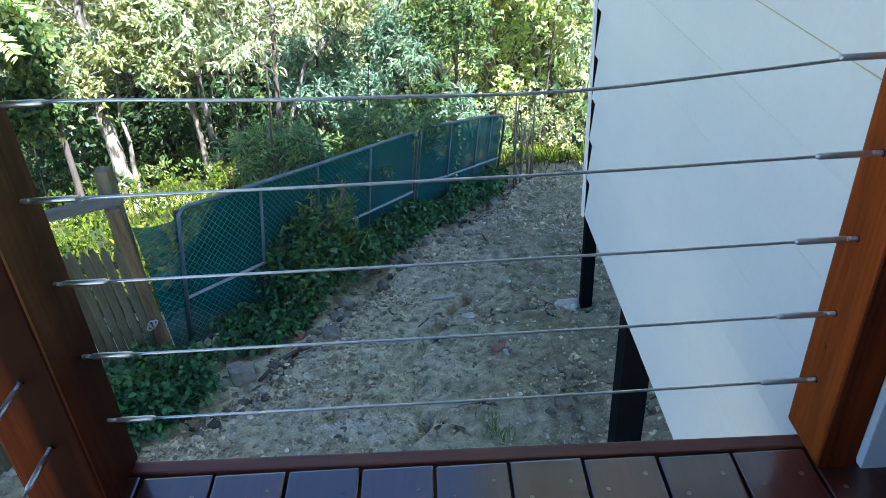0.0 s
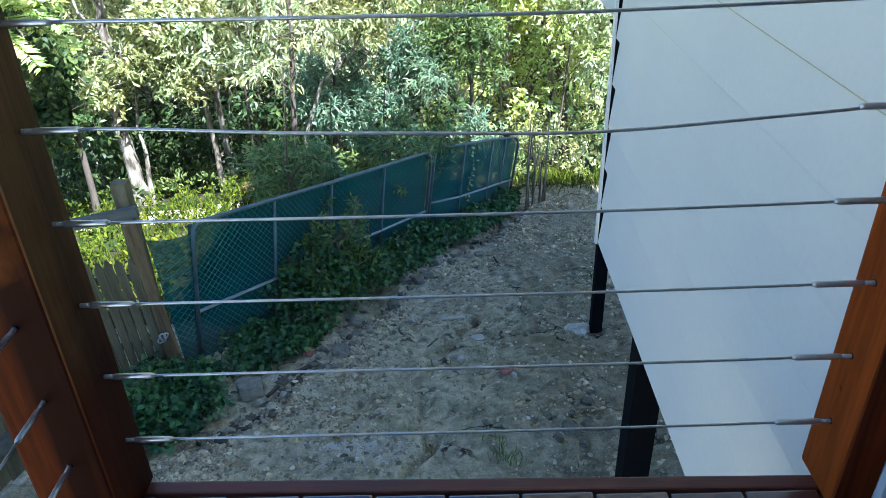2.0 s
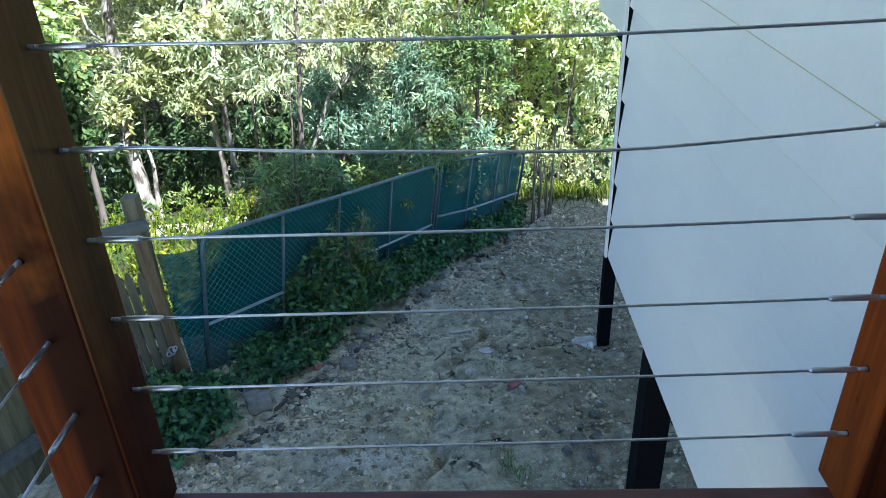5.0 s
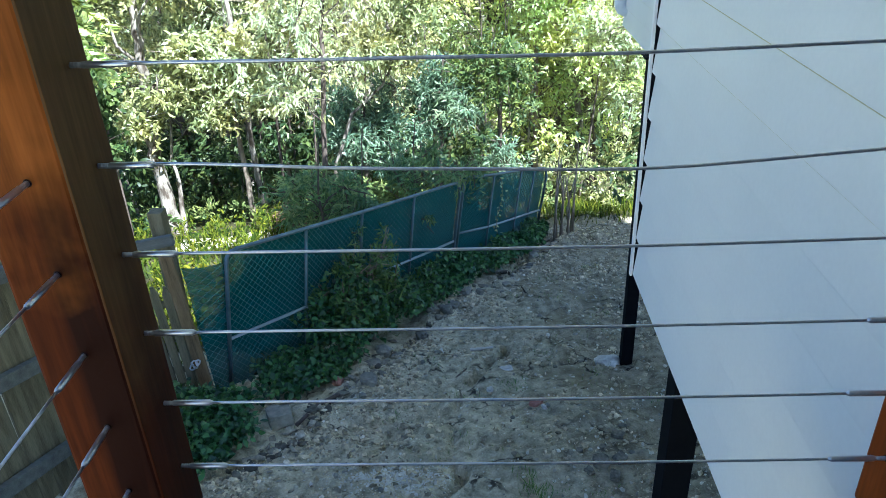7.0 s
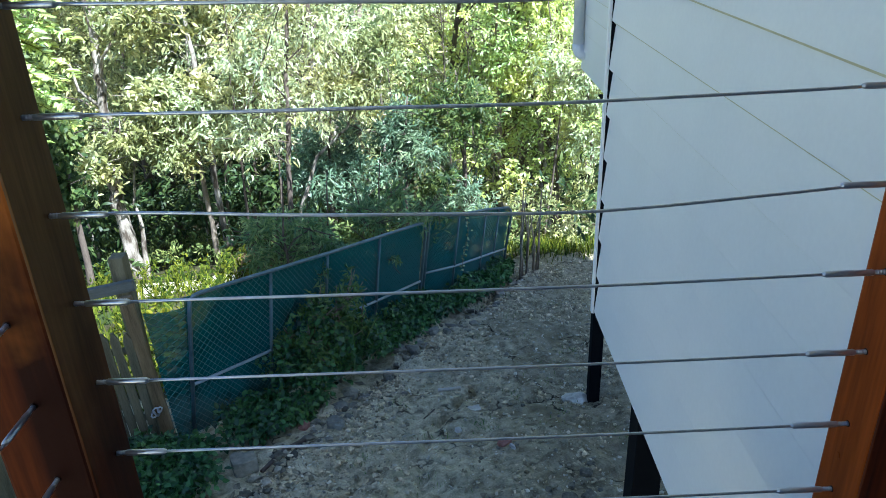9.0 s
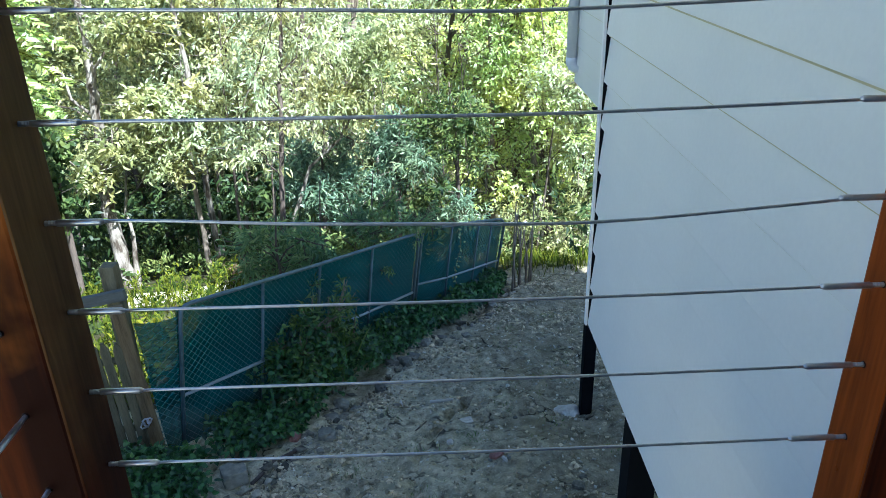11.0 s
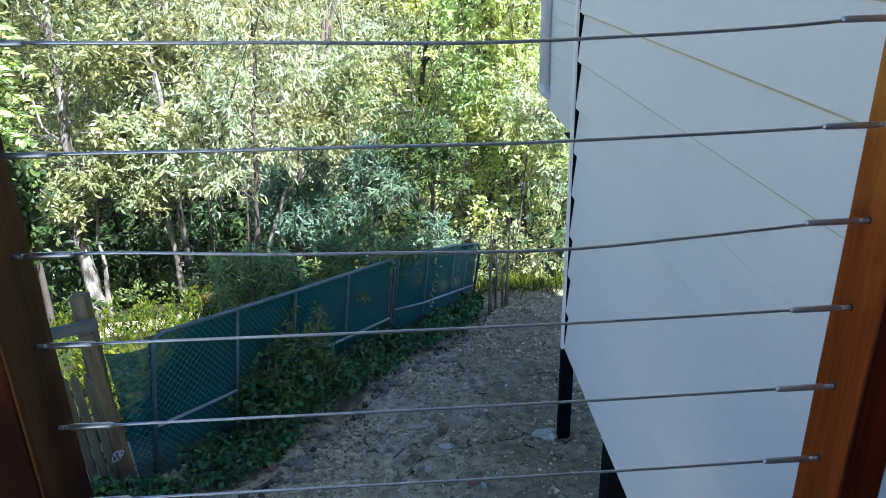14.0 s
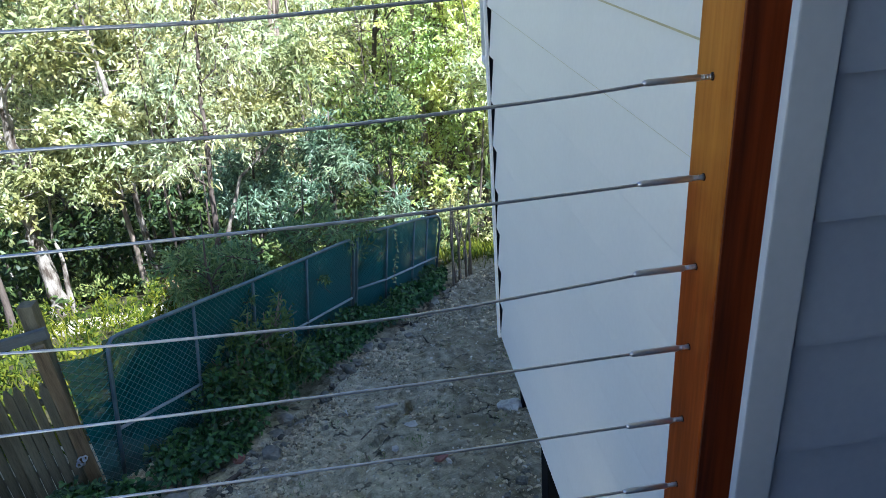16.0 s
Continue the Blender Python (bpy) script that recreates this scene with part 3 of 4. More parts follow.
def build_deck():
    bm = box_bm(-0.0450, 0.0450, -1.54, 0, -0.022, 0, 0.003)
    me = bpy.data.meshes.new("deck_board")
    bm.to_mesh(me)
    bm.free()
    me.materials.append(M_DECK)
    sv, sf = tube_geo([(0, 0, -0.002), (0, 0, 0.0006)], [0.0034, 0.0028], 10)
    sm = mesh_of("screw", sv, sf, M_SCREW)
    rng = random.Random(4)
    for i in range(46):
        x = -0.196 + 0.0934 * i
        b = part("deck_board", me, M_DECK, deck)
        b.location = (x, -0.0075 - 0.0012 * (i % 3) - 0.021 * (x - 0.2), rng.uniform(-0.0008, 0.0008))
        if i < 13:
            for dx in (-0.024, 0.026):
                s = part("screw", sm, M_SCREW, b)
                s.location = (dx, -0.034 + rng.uniform(-0.008, 0.008) - (0.018 if dx < 0 else 0), 0)


build_deck()
edge = part("trim", box_bm(-0.45, 4.0, -0.004, 0.017, -0.19, 0.001, 0.003), M_EDGE, None)
edge.matrix_basis = pose(0.2, 0, 0, 0, 0, -1.2)
tagged(edge, "dark oiled fascia board along the deck edge", "trim", kind="structure")


def timber_post(x0, x1, y0, y1, label, z0=0.0, wood=M_POST):
    p = thing("timber_post", label, "post", "deck posts", at=((x0 + x1) / 2, (y0 + y1) / 2, z0))
    hx, hy = (x1 - x0) / 2, (y1 - y0) / 2
    part("shaft", box_bm(-hx, hx, -hy, hy, 0, 2.6 - z0, 0.004), wood, p)
    return p


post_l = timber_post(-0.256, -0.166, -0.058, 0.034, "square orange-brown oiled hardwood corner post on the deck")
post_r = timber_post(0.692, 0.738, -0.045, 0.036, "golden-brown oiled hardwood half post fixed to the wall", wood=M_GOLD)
# thin dark sheets over the post faces that lie in shade
part("shade_sheet", box_bm(-0.0225, 0.0225, -0.0450, -0.0407, 0, 2.6, 0.001), M_SHADE_FRONT, post_r, "thin dark sheet standing for shade on the front face")
part("shade_sheet", box_bm(0.0425, 0.0466, -0.0452, 0.0452, 0, 2.6, 0.001), M_SHADE_INNER, post_l, "thin dark sheet standing for shade on the inner face")
part("knot", mesh_of("knot", *tube_geo([(-0.0238, 0.008, 0.150), (-0.0226, 0.008, 0.150)], 0.0042, 10), M_GOLD), M_GOLD, post_r, "pale knot in the timber")


def cable(z, a, b, sag, seed, label, group):
    """A tensioned wire from a to b (horizontal points), with a swaged terminal and threaded stud at each end."""
    a, b = Vector((*a, z)), Vector((*b, z))
    c = thing("wire_cable", label, "cable", group, at=a)
    d = b - a
    ln = d.length
    u = d.normalized()
    pts = []
    for i in range(25):
        s = i / 24
        drop = -sag * (math.sin(math.pi * s ** 1.35) + 0.05 * math.sin(5 * math.pi * s + seed))
        pts.append(u * (0.05 + s * (ln - 0.10)) + Vector((0, 0, drop)))
    tube("wire", pts, 0.0017, M_WIRE, c, 8)
    for end, s in ((Vector((0, 0, 0)), u), (d, -u)):
        long = 0.058 if s is u else 0.066
        rod = tube("stud", [end - s * 0.006, end + s * 0.016], 0.0026, M_STEEL, c, 10, "bright threaded stud")
        for k in range(5):
            tube("thread", [end + s * (0.002 + 0.003 * k), end + s * (0.0034 + 0.003 * k)], 0.0028, M_STEEL, rod, 8)
        tube("terminal", [end + s * 0.012, end + s * 0.014, end + s * (long - 0.002), end + s * (long + 0.002)], [0.0026, 0.0036, 0.0036, 0.0022], M_STEEL, c, 6, "swaged stainless sleeve")
        tube("hole", [end - s * 0.001, end + s * 0.0006], 0.0042, M_DARKHOLE, c, 10)


SAG = (0.002, 0.002, 0.002, 0.003, 0.017, 0.005, 0.011, 0.012, 0.008)
for k in range(9):
    cable(0.1 * (k + 1), (-0.166, 0), (0.692, 0), SAG[k], k, "taut stainless steel wire between the two deck posts", "front railing wires")
for k in range(9):
    cable(0.119 + 0.0972 * k, (-0.203, -0.058), (-0.212, -1.55), 0.003, k + 20, "taut stainless steel wire along the open deck side", "side railing wires")

# ---- fences ----
FENCE_H = 1.05


def fence_pt(i, h):
    """A point of the fence at its i-th post, h of a full height of FENCE_H up; the posts lean a little outwards."""
    x, y = FENCE[i]
    lean = 0.12 * (1 - h / FENCE_H)
    return Vector((x - lean, y - lean * 0.4, ground_z(x, y) + h * TOPS[i] / FENCE_H))


def panel(idx, rail_h, label):
    """A tubular gate-like panel over the given fence points: bent frame, posts, mid rail, chain mesh and cloth."""
    f = thing("chain_link_panel", label, "fence", "chain-link fence panels", at=(0, 0, 0))
    first, last = idx[0], idx[-1]
    a0, a1 = fence_pt(first, 0), fence_pt(first, FENCE_H)
    b0, b1 = fence_pt(last, 0), fence_pt(last, FENCE_H)
    nxt = (fence_pt(idx[1], FENCE_H) - a1).normalized()
    prv = (fence_pt(idx[-2], FENCE_H) - b1).normalized()
    dn = Vector((0, 0, -1))
    frame_path = [a0, a1 + dn * 0.10, a1 + dn * 0.04 + nxt * 0.015, a1 + dn * 0.008 + nxt * 0.05, a1 + nxt * 0.10]
    frame_path += [fence_pt(i, FENCE_H) for i in idx[1:-1]]
    frame_path += [b1 + prv * 0.10, b1 + dn * 0.008 + prv * 0.05, b1 + dn * 0.04 + prv * 0.015, b1 + dn * 0.10, b0]
    tube("frame", frame_path, 0.014, M_GALV, f, 10)
    for i in idx[1:-1]:
        tube("post", [fence_pt(i, 0), fence_pt(i, FENCE_H)], 0.011, M_GALV, f, 8)
    tube("mid_rail", [fence_pt(i, rail_h) for i in idx], 0.0115, M_RAILT, f, 8)
    wires = []
    for i, j in zip(idx[:-1], idx[1:]):
        p, q = fence_pt(i, 0.02), fence_pt(j, 0.02)
        pt, qt = fence_pt(i, FENCE_H - 0.01), fence_pt(j, FENCE_H - 0.01)
        w = (q - p).length
        h = FENCE_H - 0.03
        at = lambda u, v: p.lerp(q, u / w).lerp(pt.lerp(qt, u / w), v / h)  # noqa: E731
        k = -h
        while k < w:
            for up in (True, False):
                u0, u1 = max(k, 0.0), min(k + h, w)
                if u1 - u0 > 0.02:
                    v0, v1 = u0 - k, u1 - k
                    ends = (at(u0, v0), at(u1, v1)) if up else (at(u0, h - v0), at(u1, h - v1))
                    wires.append(tube_geo(ends, 0.0021, 3, False))
            k += 0.052
        cloth_v, cloth_f, o = [], [], 0
        nu, nv = 14, 8
        back = Vector((-(q - p).y, (q - p).x, 0)).normalized() * 0.02
        for a in range(nu + 1):
            for b in range(nv + 1):
                c = at(w * a / nu, h * b / nv)
                cloth_v.append(c + back * (1 + 0.9 * noise.noise(c * 3.0)))
        for a in range(nu):
            for b in range(nv):
                s = o + a * (nv + 1) + b
                cloth_f.append((s, s + nv + 1, s + nv + 2, s + 1))
        part("shade_cloth", mesh_of("shade_cloth", cloth_v, cloth_f, M_CLOTH, True), M_CLOTH, f, "dark green woven shade cloth")
    v, fc = merge(wires)
    tagged(part("chain_mesh", mesh_of("chain_mesh", v, fc, M_MESH), M_MESH, f, "diamond chain-link mesh"), kind="stuff")


panel([0, 1, 2, 3, 4], 0.41, "green-clad chain-link panel with a bent tube frame")
panel([5, 6, 7, 8, 9], 0.43, "green-clad chain-link panel at the yard's far end")


def fence_vine():
    """A thin climber hanging down the far panel."""
    v = thing("vine", "thin vine with small pale leaves on the cloth", "vine")
    r = np.random.default_rng(17)
    path = []
    for k in range(13):
        h = 1.02 - 0.065 * k
        p = fence_pt(6, h).lerp(fence_pt(7, h), 0.15 + 0.02 * k + 0.10 * math.sin(k * 0.55))
        path.append(p + Vector((0.018, -0.024, 0)))
    tube("stem", path, 0.0025, M_TWIG, v, 5)
    pts = np.repeat(np.array([tuple(p) for p in path]), 4, 0) + r.normal(0, 0.012, (52, 3))
    part("leaves", leaf_mesh("leaves", pts, np.tile((0.5, -0.8, 0.1), (52, 1)), 0.034, 0.02, L_PALE, r, droop=0.1, spread=0.6), L_PALE, v)


fence_vine()


def short_mesh():
    """The slack strip of mesh and cloth between the gate post and the first panel."""
    f = thing("mesh_strip", "slack strip of green cloth and wire mesh", "fence")
    low = Vector((-1.515, 3.16, ground_z(-1.515, 3.16))), fence_pt(0, 0.0)
    top = Vector((-1.575, 3.20, -1.435)), fence_pt(0, 0.98)
    at = lambda u, v: low[0].lerp(low[1], u).lerp(top[0].lerp(top[1], u), v)  # noqa: E731
    v, fc = [], []
    for i in range(7):
        for j in range(10):
            c = at(i / 6, j / 9 - 0.02 * math.sin(math.pi * i / 6) * (j == 9))
            v.append(c + Vector((0.008 * noise.noise(c * 4.0), 0.018, 0)))
    for i in range(6):
        for j in range(9):
            k = i * 10 + j
            fc.append((k, k + 10, k + 11, k + 1))
    part("shade_cloth", mesh_of("shade_cloth", v, fc, M_CLOTH, True), M_CLOTH, f)
    wires, w, h = [], (low[1] - low[0]).length, 1.0
    for k in range(-20, 6):
        for up in (True, False):
            u0, u1 = max(k * 0.052, 0.0), min(k * 0.052 + h, w)
            if u1 - u0 > 0.015:
                ends = [at(u / w, (u - k * 0.052) / h if up else 1 - (u - k * 0.052) / h) for u in (u0, u1)]
                wires.append(tube_geo(ends, 0.0021, 3, False))
    tagged(part("chain_mesh", mesh_of("chain_mesh", *merge(wires), M_MESH), M_MESH, f, "diamond chain-link mesh"), kind="stuff")


short_mesh()


def paling_mesh(h, w=0.060, t=0.016, rounded=True):
    top = [(-w / 2, h - 0.05), (-w / 2 + 0.012, h - 0.02), (-w / 6, h), (w / 6, h), (w / 2 - 0.012, h - 0.02), (w / 2, h - 0.05)] if rounded else [(-w / 2, h), (w / 2, h)]
    prof = [(w / 2, 0), (-w / 2, 0)] + top
    prof = prof[::-1]
    k = len(prof)
    verts = [(x, y, z) for y in (-t / 2, t / 2) for x, z in prof]
    faces = [(i, (i + 1) % k, k + (i + 1) % k, k + i) for i in range(k)] + [tuple(range(k - 1, -1, -1)), tuple(range(k, 2 * k))]
    return mesh_of("paling", verts, faces, M_PALING)


LATCH = (-1.578, 3.12, -2.07)


def paling_fence():
    a, b = Vector((-1.67, 3.27)), Vector((-1.98, 2.10))
    d = (b - a).normalized()
    ang = math.degrees(math.atan2(d.y, d.x))
    rng = random.Random(9)
    gate = thing("paling_gate", "weathered grey-brown timber picket gate with a wire latch", "gate")
    ga, gd = Vector((-1.615, 3.15)), Vector((-0.96, -0.28)).normalized()
    gang = math.degrees(math.atan2(gd.y, gd.x))
    me = paling_mesh(0.90, 0.050)
    for i in range(9):
        p = ga + gd * (0.02 + 0.058 * i)
        o = part("paling", me, M_PALING, gate)
        o.matrix_basis = pose(p.x, p.y, ground_z(p.x, p.y) + 0.0 + rng.uniform(-0.02, 0.02), rng.uniform(-1, 1), rng.uniform(2.0, 4.0), gang)
    for h in (0.25, 0.75):
        p, q = ga, ga + gd * 0.50
        n = Vector((gd.y, -gd.x)) * 0.034
        tube("rail", [(p.x + n.x, p.y + n.y, ground_z(p.x, p.y) + h), (q.x + n.x, q.y + n.y, ground_z(q.x, q.y) + h)], 0.025, M_PALING, gate, 4)
    x, y, z = LATCH
    for cx, cz, r, tilt in ((0.0, 0.0, 0.022, 0.3), (-0.016, -0.022, 0.016, 1.1), (0.020, 0.020, 0.015, -0.6)):
        loop = [(x + cx + r * math.cos(k * 0.7 + tilt), y - 0.03 + 0.012 * math.sin(k * 1.4), z + cz + 1.3 * r * math.sin(k * 0.7 + tilt)) for k in range(10)]
        tube("latch", loop, 0.0055, M_STEEL, gate, 6, "twisted wire latch")
    stile = thing("gate_post", "leaning weathered timber post beside the mesh", "post", at=(-1.535, 3.13, ground_z(-1.535, 3.13) - 0.05))
    part("shaft", box_bm(-0.036, 0.036, -0.02, 0.02, 0, 1.18, 0.004), M_STILE, stile)
    stile.rotation_euler = (radians(-2), radians(-4.0), radians(14))
    tall = thing("fence_post", "tall square weathered timber fence post", "post", at=(-1.73, 3.40, ground_z(-1.73, 3.40) - 0.08))
    part("shaft", box_bm(-0.045, 0.045, -0.045, 0.045, 0, 1.42, 0.008), M_PALING, tall)
    rail = thing("fence_rail", "grey weathered timber rail fixed to the tall post", "rail", at=(-1.63, 3.32, -1.285))
    part("beam", box_bm(-1.6, 0, -0.025, 0.015, -0.036, 0.032, 0.004), M_RAIL, rail)
    rail.rotation_euler = (0, radians(-9), radians(4))
    fence = thing("paling_fence", "grey weathered paling fence with three rails", "fence")
    me2 = paling_mesh(1.42, 0.095, 0.015, False)
    for i in range(26):
        p = a + d * (0.62 + 0.099 * i)
        o = part("paling", me2, M_PALING, fence)
        o.matrix_basis = pose(p.x - 0.06, p.y, ground_z(p.x, p.y) + rng.uniform(-0.02, 0.02), 0, rng.uniform(-0.6, 0.6), ang)
    n = Vector((-d.y, d.x)) * 0.035
    for h in (0.25, 0.80, 1.32):
        p, q = a + d * 0.58, a + d * 3.2
        p3 = Vector((p.x - 0.06 + n.x, p.y + n.y, ground_z(p.x, p.y) + h))
        q3 = Vector((q.x - 0.06 + n.x, q.y + n.y, ground_z(q.x, q.y) + h))
        bm = box_bm(-0.02, 0.02, 0, (q3 - p3).length, -0.038, 0.038, 0.004)
        o = part("rail", bm, M_RAIL, fence)
        o.matrix_basis = Matrix.Translation(p3) @ (q3 - p3).to_track_quat("Y", "Z").to_matrix().to_4x4()


paling_fence()


def stick_fence():
    """Loose upright sticks and old wire at the far end of the yard."""
    rng = random.Random(5)
    for i in range(9):
        x, y = 1.12 + 0.035 * i + rng.uniform(-0.02, 0.02), 6.80 + 0.05 * i
        s = thing("upright_stick", "thin dry upright stick at the fence end", "stick", "sticks at the fence end", at=(x, y, ground_z(x, y) - 0.03))
        h = rng.uniform(0.7, 1.15)
        tube("stem", [(0, 0, 0), (rng.uniform(-0.03, 0.03), 0, h * 0.5), (rng.uniform(-0.06, 0.06), 0, h)], [0.014, 0.011, 0.006], M_TWIG if i % 3 else M_BARK, s, 6)


stick_fence()


# ---- stones and litter on the yard ----
def rock_bm(rx, ry, rz, seed, rough=0.25, cuts=2, clip=0.85):
    bm = bmesh.new()
    bmesh.ops.create_icosphere(bm, subdivisions=cuts, radius=1)
    for v in bm.verts:
        k = 1 + rough * noise.noise(v.co * 1.3 + Vector((seed * 3.1, seed, 0))) + rough * 0.4 * noise.noise(v.co * 3.1 + Vector((seed, 0, 0)))
        c = v.co * k
        v.co = (max(-clip, min(clip, c.x)) * rx, max(-clip, min(clip, c.y)) * ry, max(-0.6, min(clip, c.z)) * rz)
    return bm


def rock(name, x, y, rx, ry, rz, seed, material, label, turn=0.0, sink=0.35, clip=0.85):
    o = part(name, rock_bm(rx, ry, rz, seed, 0.5, 3, clip), material, None)
    o.matrix_basis = pose(x, y, ground_z(x, y) + clod(x, y) + rz * (0.6 - sink), 0, 0, turn)
    tagged(o, label, "stone", "stones on the yard")
    return o


rock("stone_block", -1.01, 2.84, 0.115, 0.10, 0.11, 3, M_ROCK, "squarish grey stone block lying beside the creeper", 25, 0.2, 0.62)
rock("concrete_footing", 1.165, 3.68, 0.085, 0.075, 0.045, 8, M_FOOT, "pale rough concrete lump at the steel stump", 10, 0.3, 1.6)
rock("brick_piece", 0.585, 3.0, 0.055, 0.035, 0.03, 2, M_BRICK, "small broken red brick piece on the soil", 30)
rock("brick_piece", -0.74, 3.36, 0.05, 0.04, 0.04, 5, M_BRICK, "small broken red brick piece in the bank", 70)
rock("stone", 0.42, 3.53, 0.055, 0.035, 0.022, 31, M_PALE, "flat pale stone lying on the soil", 20)
rock("stone", 0.30, 3.26, 0.022, 0.026, 0.02, 32, M_PALE, "small pale stone lying on the soil", 70)
rock("stone", 0.63, 2.95, 0.028, 0.012, 0.016, 33, M_PALE, "pale chip beside the broken brick", 120)
for i, (x, y, r) in enumerate(((0.87, 2.32, 0.06), (0.98, 2.36, 0.05), (0.93, 2.22, 0.045), (0.80, 2.26, 0.035), (1.02, 2.62, 0.05), (1.06, 2.70, 0.035), (0.90, 2.44, 0.03), (0.77, 2.42, 0.028))):
    rock("clay_clod", x, y, r, r * 0.8, r * 0.7, i + 40, M_RUBBLE, "dug clod of grey clay near the steel stump", 40 * i, 0.35, 0.7)
rng = random.Random(12)


def edge_at(s):
    s = s * (len(EDGE_LINE) - 1)
    i = min(int(s), len(EDGE_LINE) - 2)
    (x0, y0), (x1, y1) = EDGE_LINE[i], EDGE_LINE[i + 1]
    return x0 + (x1 - x0) * (s - i), y0 + (y1 - y0) * (s - i)


for i in range(46):
    x, y = edge_at(rng.uniform(0.42, 1.0))
    r = rng.choice((0.018, 0.026, 0.034, 0.045, 0.07)) * rng.uniform(0.8, 1.1)
    rock("stone", x + rng.uniform(-0.02, 0.22), y + rng.uniform(-0.12, 0.08), r, r * rng.uniform(0.6, 1), r * rng.uniform(0.45, 0.8), i, M_ROCK, "rough grey-brown stone along the bank", rng.uniform(0, 180))
for i in range(26):
    x, y = rng.uniform(-0.9, 1.6), rng.uniform(2.0, 5.5)
    r = rng.uniform(0.014, 0.030)
    rock("stone", x, y, r, r * rng.uniform(0.6, 1), r * 0.6, i + 60, M_ROCK, "small grey stone half sunk in soil", rng.uniform(0, 180))


def scatter(name, n, region, size, material, label, seed, cuts=1, power=3.0):
    """Many small crumbs joined into one mesh."""
    r = np.random.default_rng(seed)
    base = bmesh.new()
    bmesh.ops.create_icosphere(base, subdivisions=cuts, radius=1)
    bv = np.array([v.co[:] for v in base.verts])
    bf = [[v.index for v in f.verts] for f in base.faces]
    base.free()
    verts, faces = [], []
    for i in range(n):
        x, y = region(r)
        s = size[0] + (size[1] - size[0]) * r.random() ** power
        sc = s * r.uniform(0.4, 1.5, 3) * (1, 1, 0.6)
        z = ground_z(x, y) + clod(x, y) + sc[2] * 0.6
        a = r.random() * 6.28
        rot = np.array([[math.cos(a), -math.sin(a), 0], [math.sin(a), math.cos(a), 0], [0, 0, 1]])
        o = len(verts)
        verts.extend(((bv * r.uniform(0.45, 1.3, (len(bv), 1)) * sc) @ rot.T + (x, y, z)).tolist())
        faces.extend([[k + o for k in f] for f in bf])
    ob = part(name, mesh_of(name, verts, faces, material), material, None)
    return tagged(ob, label, "gravel", kind="stuff")


def yard(r):
    y = 1.9 + 5.6 * r.random() ** 1.3
    lo = np.interp(y, [p[1] for p in EDGE_LINE], [p[0] for p in EDGE_LINE])
    return lo + r.random() * (2.4 - lo) if r.random() > 0.25 else lo + abs(r.normal(0, 0.22)), y


def clumped(r):
    """A place on the yard, where the soil is crumbled."""
    while True:
        x, y = yard(r)
        if noise.noise((x * 1.7, y * 1.7, 11.0)) + 0.35 * noise.noise((x * 5, y * 5, 2.0)) > r.uniform(-0.25, 0.45):
            return x, y


scatter("gravel", 11000, yard, (0.0026, 0.015), M_GRAVEL, "scattered pale gravel and soil crumbs", 2, power=5.0)
scatter("crushed_concrete", 1500, lambda r: (-0.24 + r.normal(0, 0.14), 2.24 + r.normal(0, 0.07)), (0.003, 0.010), M_FOOT, "pale crushed concrete crumbs spilled on soil", 3)
scatter("clods", 15000, clumped, (0.003, 0.022), M_CLOD, "loose clods of clay soil", 6)


scatter("bank_rubble", 480, lambda r: (lambda p: (p[0] + r.normal(0.06, 0.05), p[1] + r.normal(-0.02, 0.05)))(edge_at(0.1 + 0.9 * r.random())), (0.007, 0.042), M_RUBBLE, "dark rubble and stones along the foot of the bank", 7)


def stick(pts, r, label, material=M_TWIG, name="stick"):
    p0 = Vector((pts[0][0], pts[0][1], 0))
    o = thing(name, label, "stick", "sticks on the yard", at=(p0.x, p0.y, ground_z(p0.x, p0.y)))
    path = [Vector((x - p0.x, y - p0.y, ground_z(x, y) + clod(x, y) + r * 0.7 - ground_z(p0.x, p0.y))) for x, y in pts]
    tube("stem", path, r, material, o, 6)


stick([(-0.90, 2.80), (-0.80, 2.99), (-0.67, 3.22)], 0.014, "dark round stick lying along the bank", M_DBARK)
stick([(0.17, 3.985), (0.25, 3.99), (0.345, 3.985)], 0.013, "pale broken stick lying on the soil", M_PALE)
stick([(0.14, 3.62), (0.07, 3.50)], 0.006, "thin dark twig on the soil", M_DBARK)
stick([(-0.055, 4.02), (-0.04, 3.93)], 0.010, "short pale stick on the soil", M_PALE)


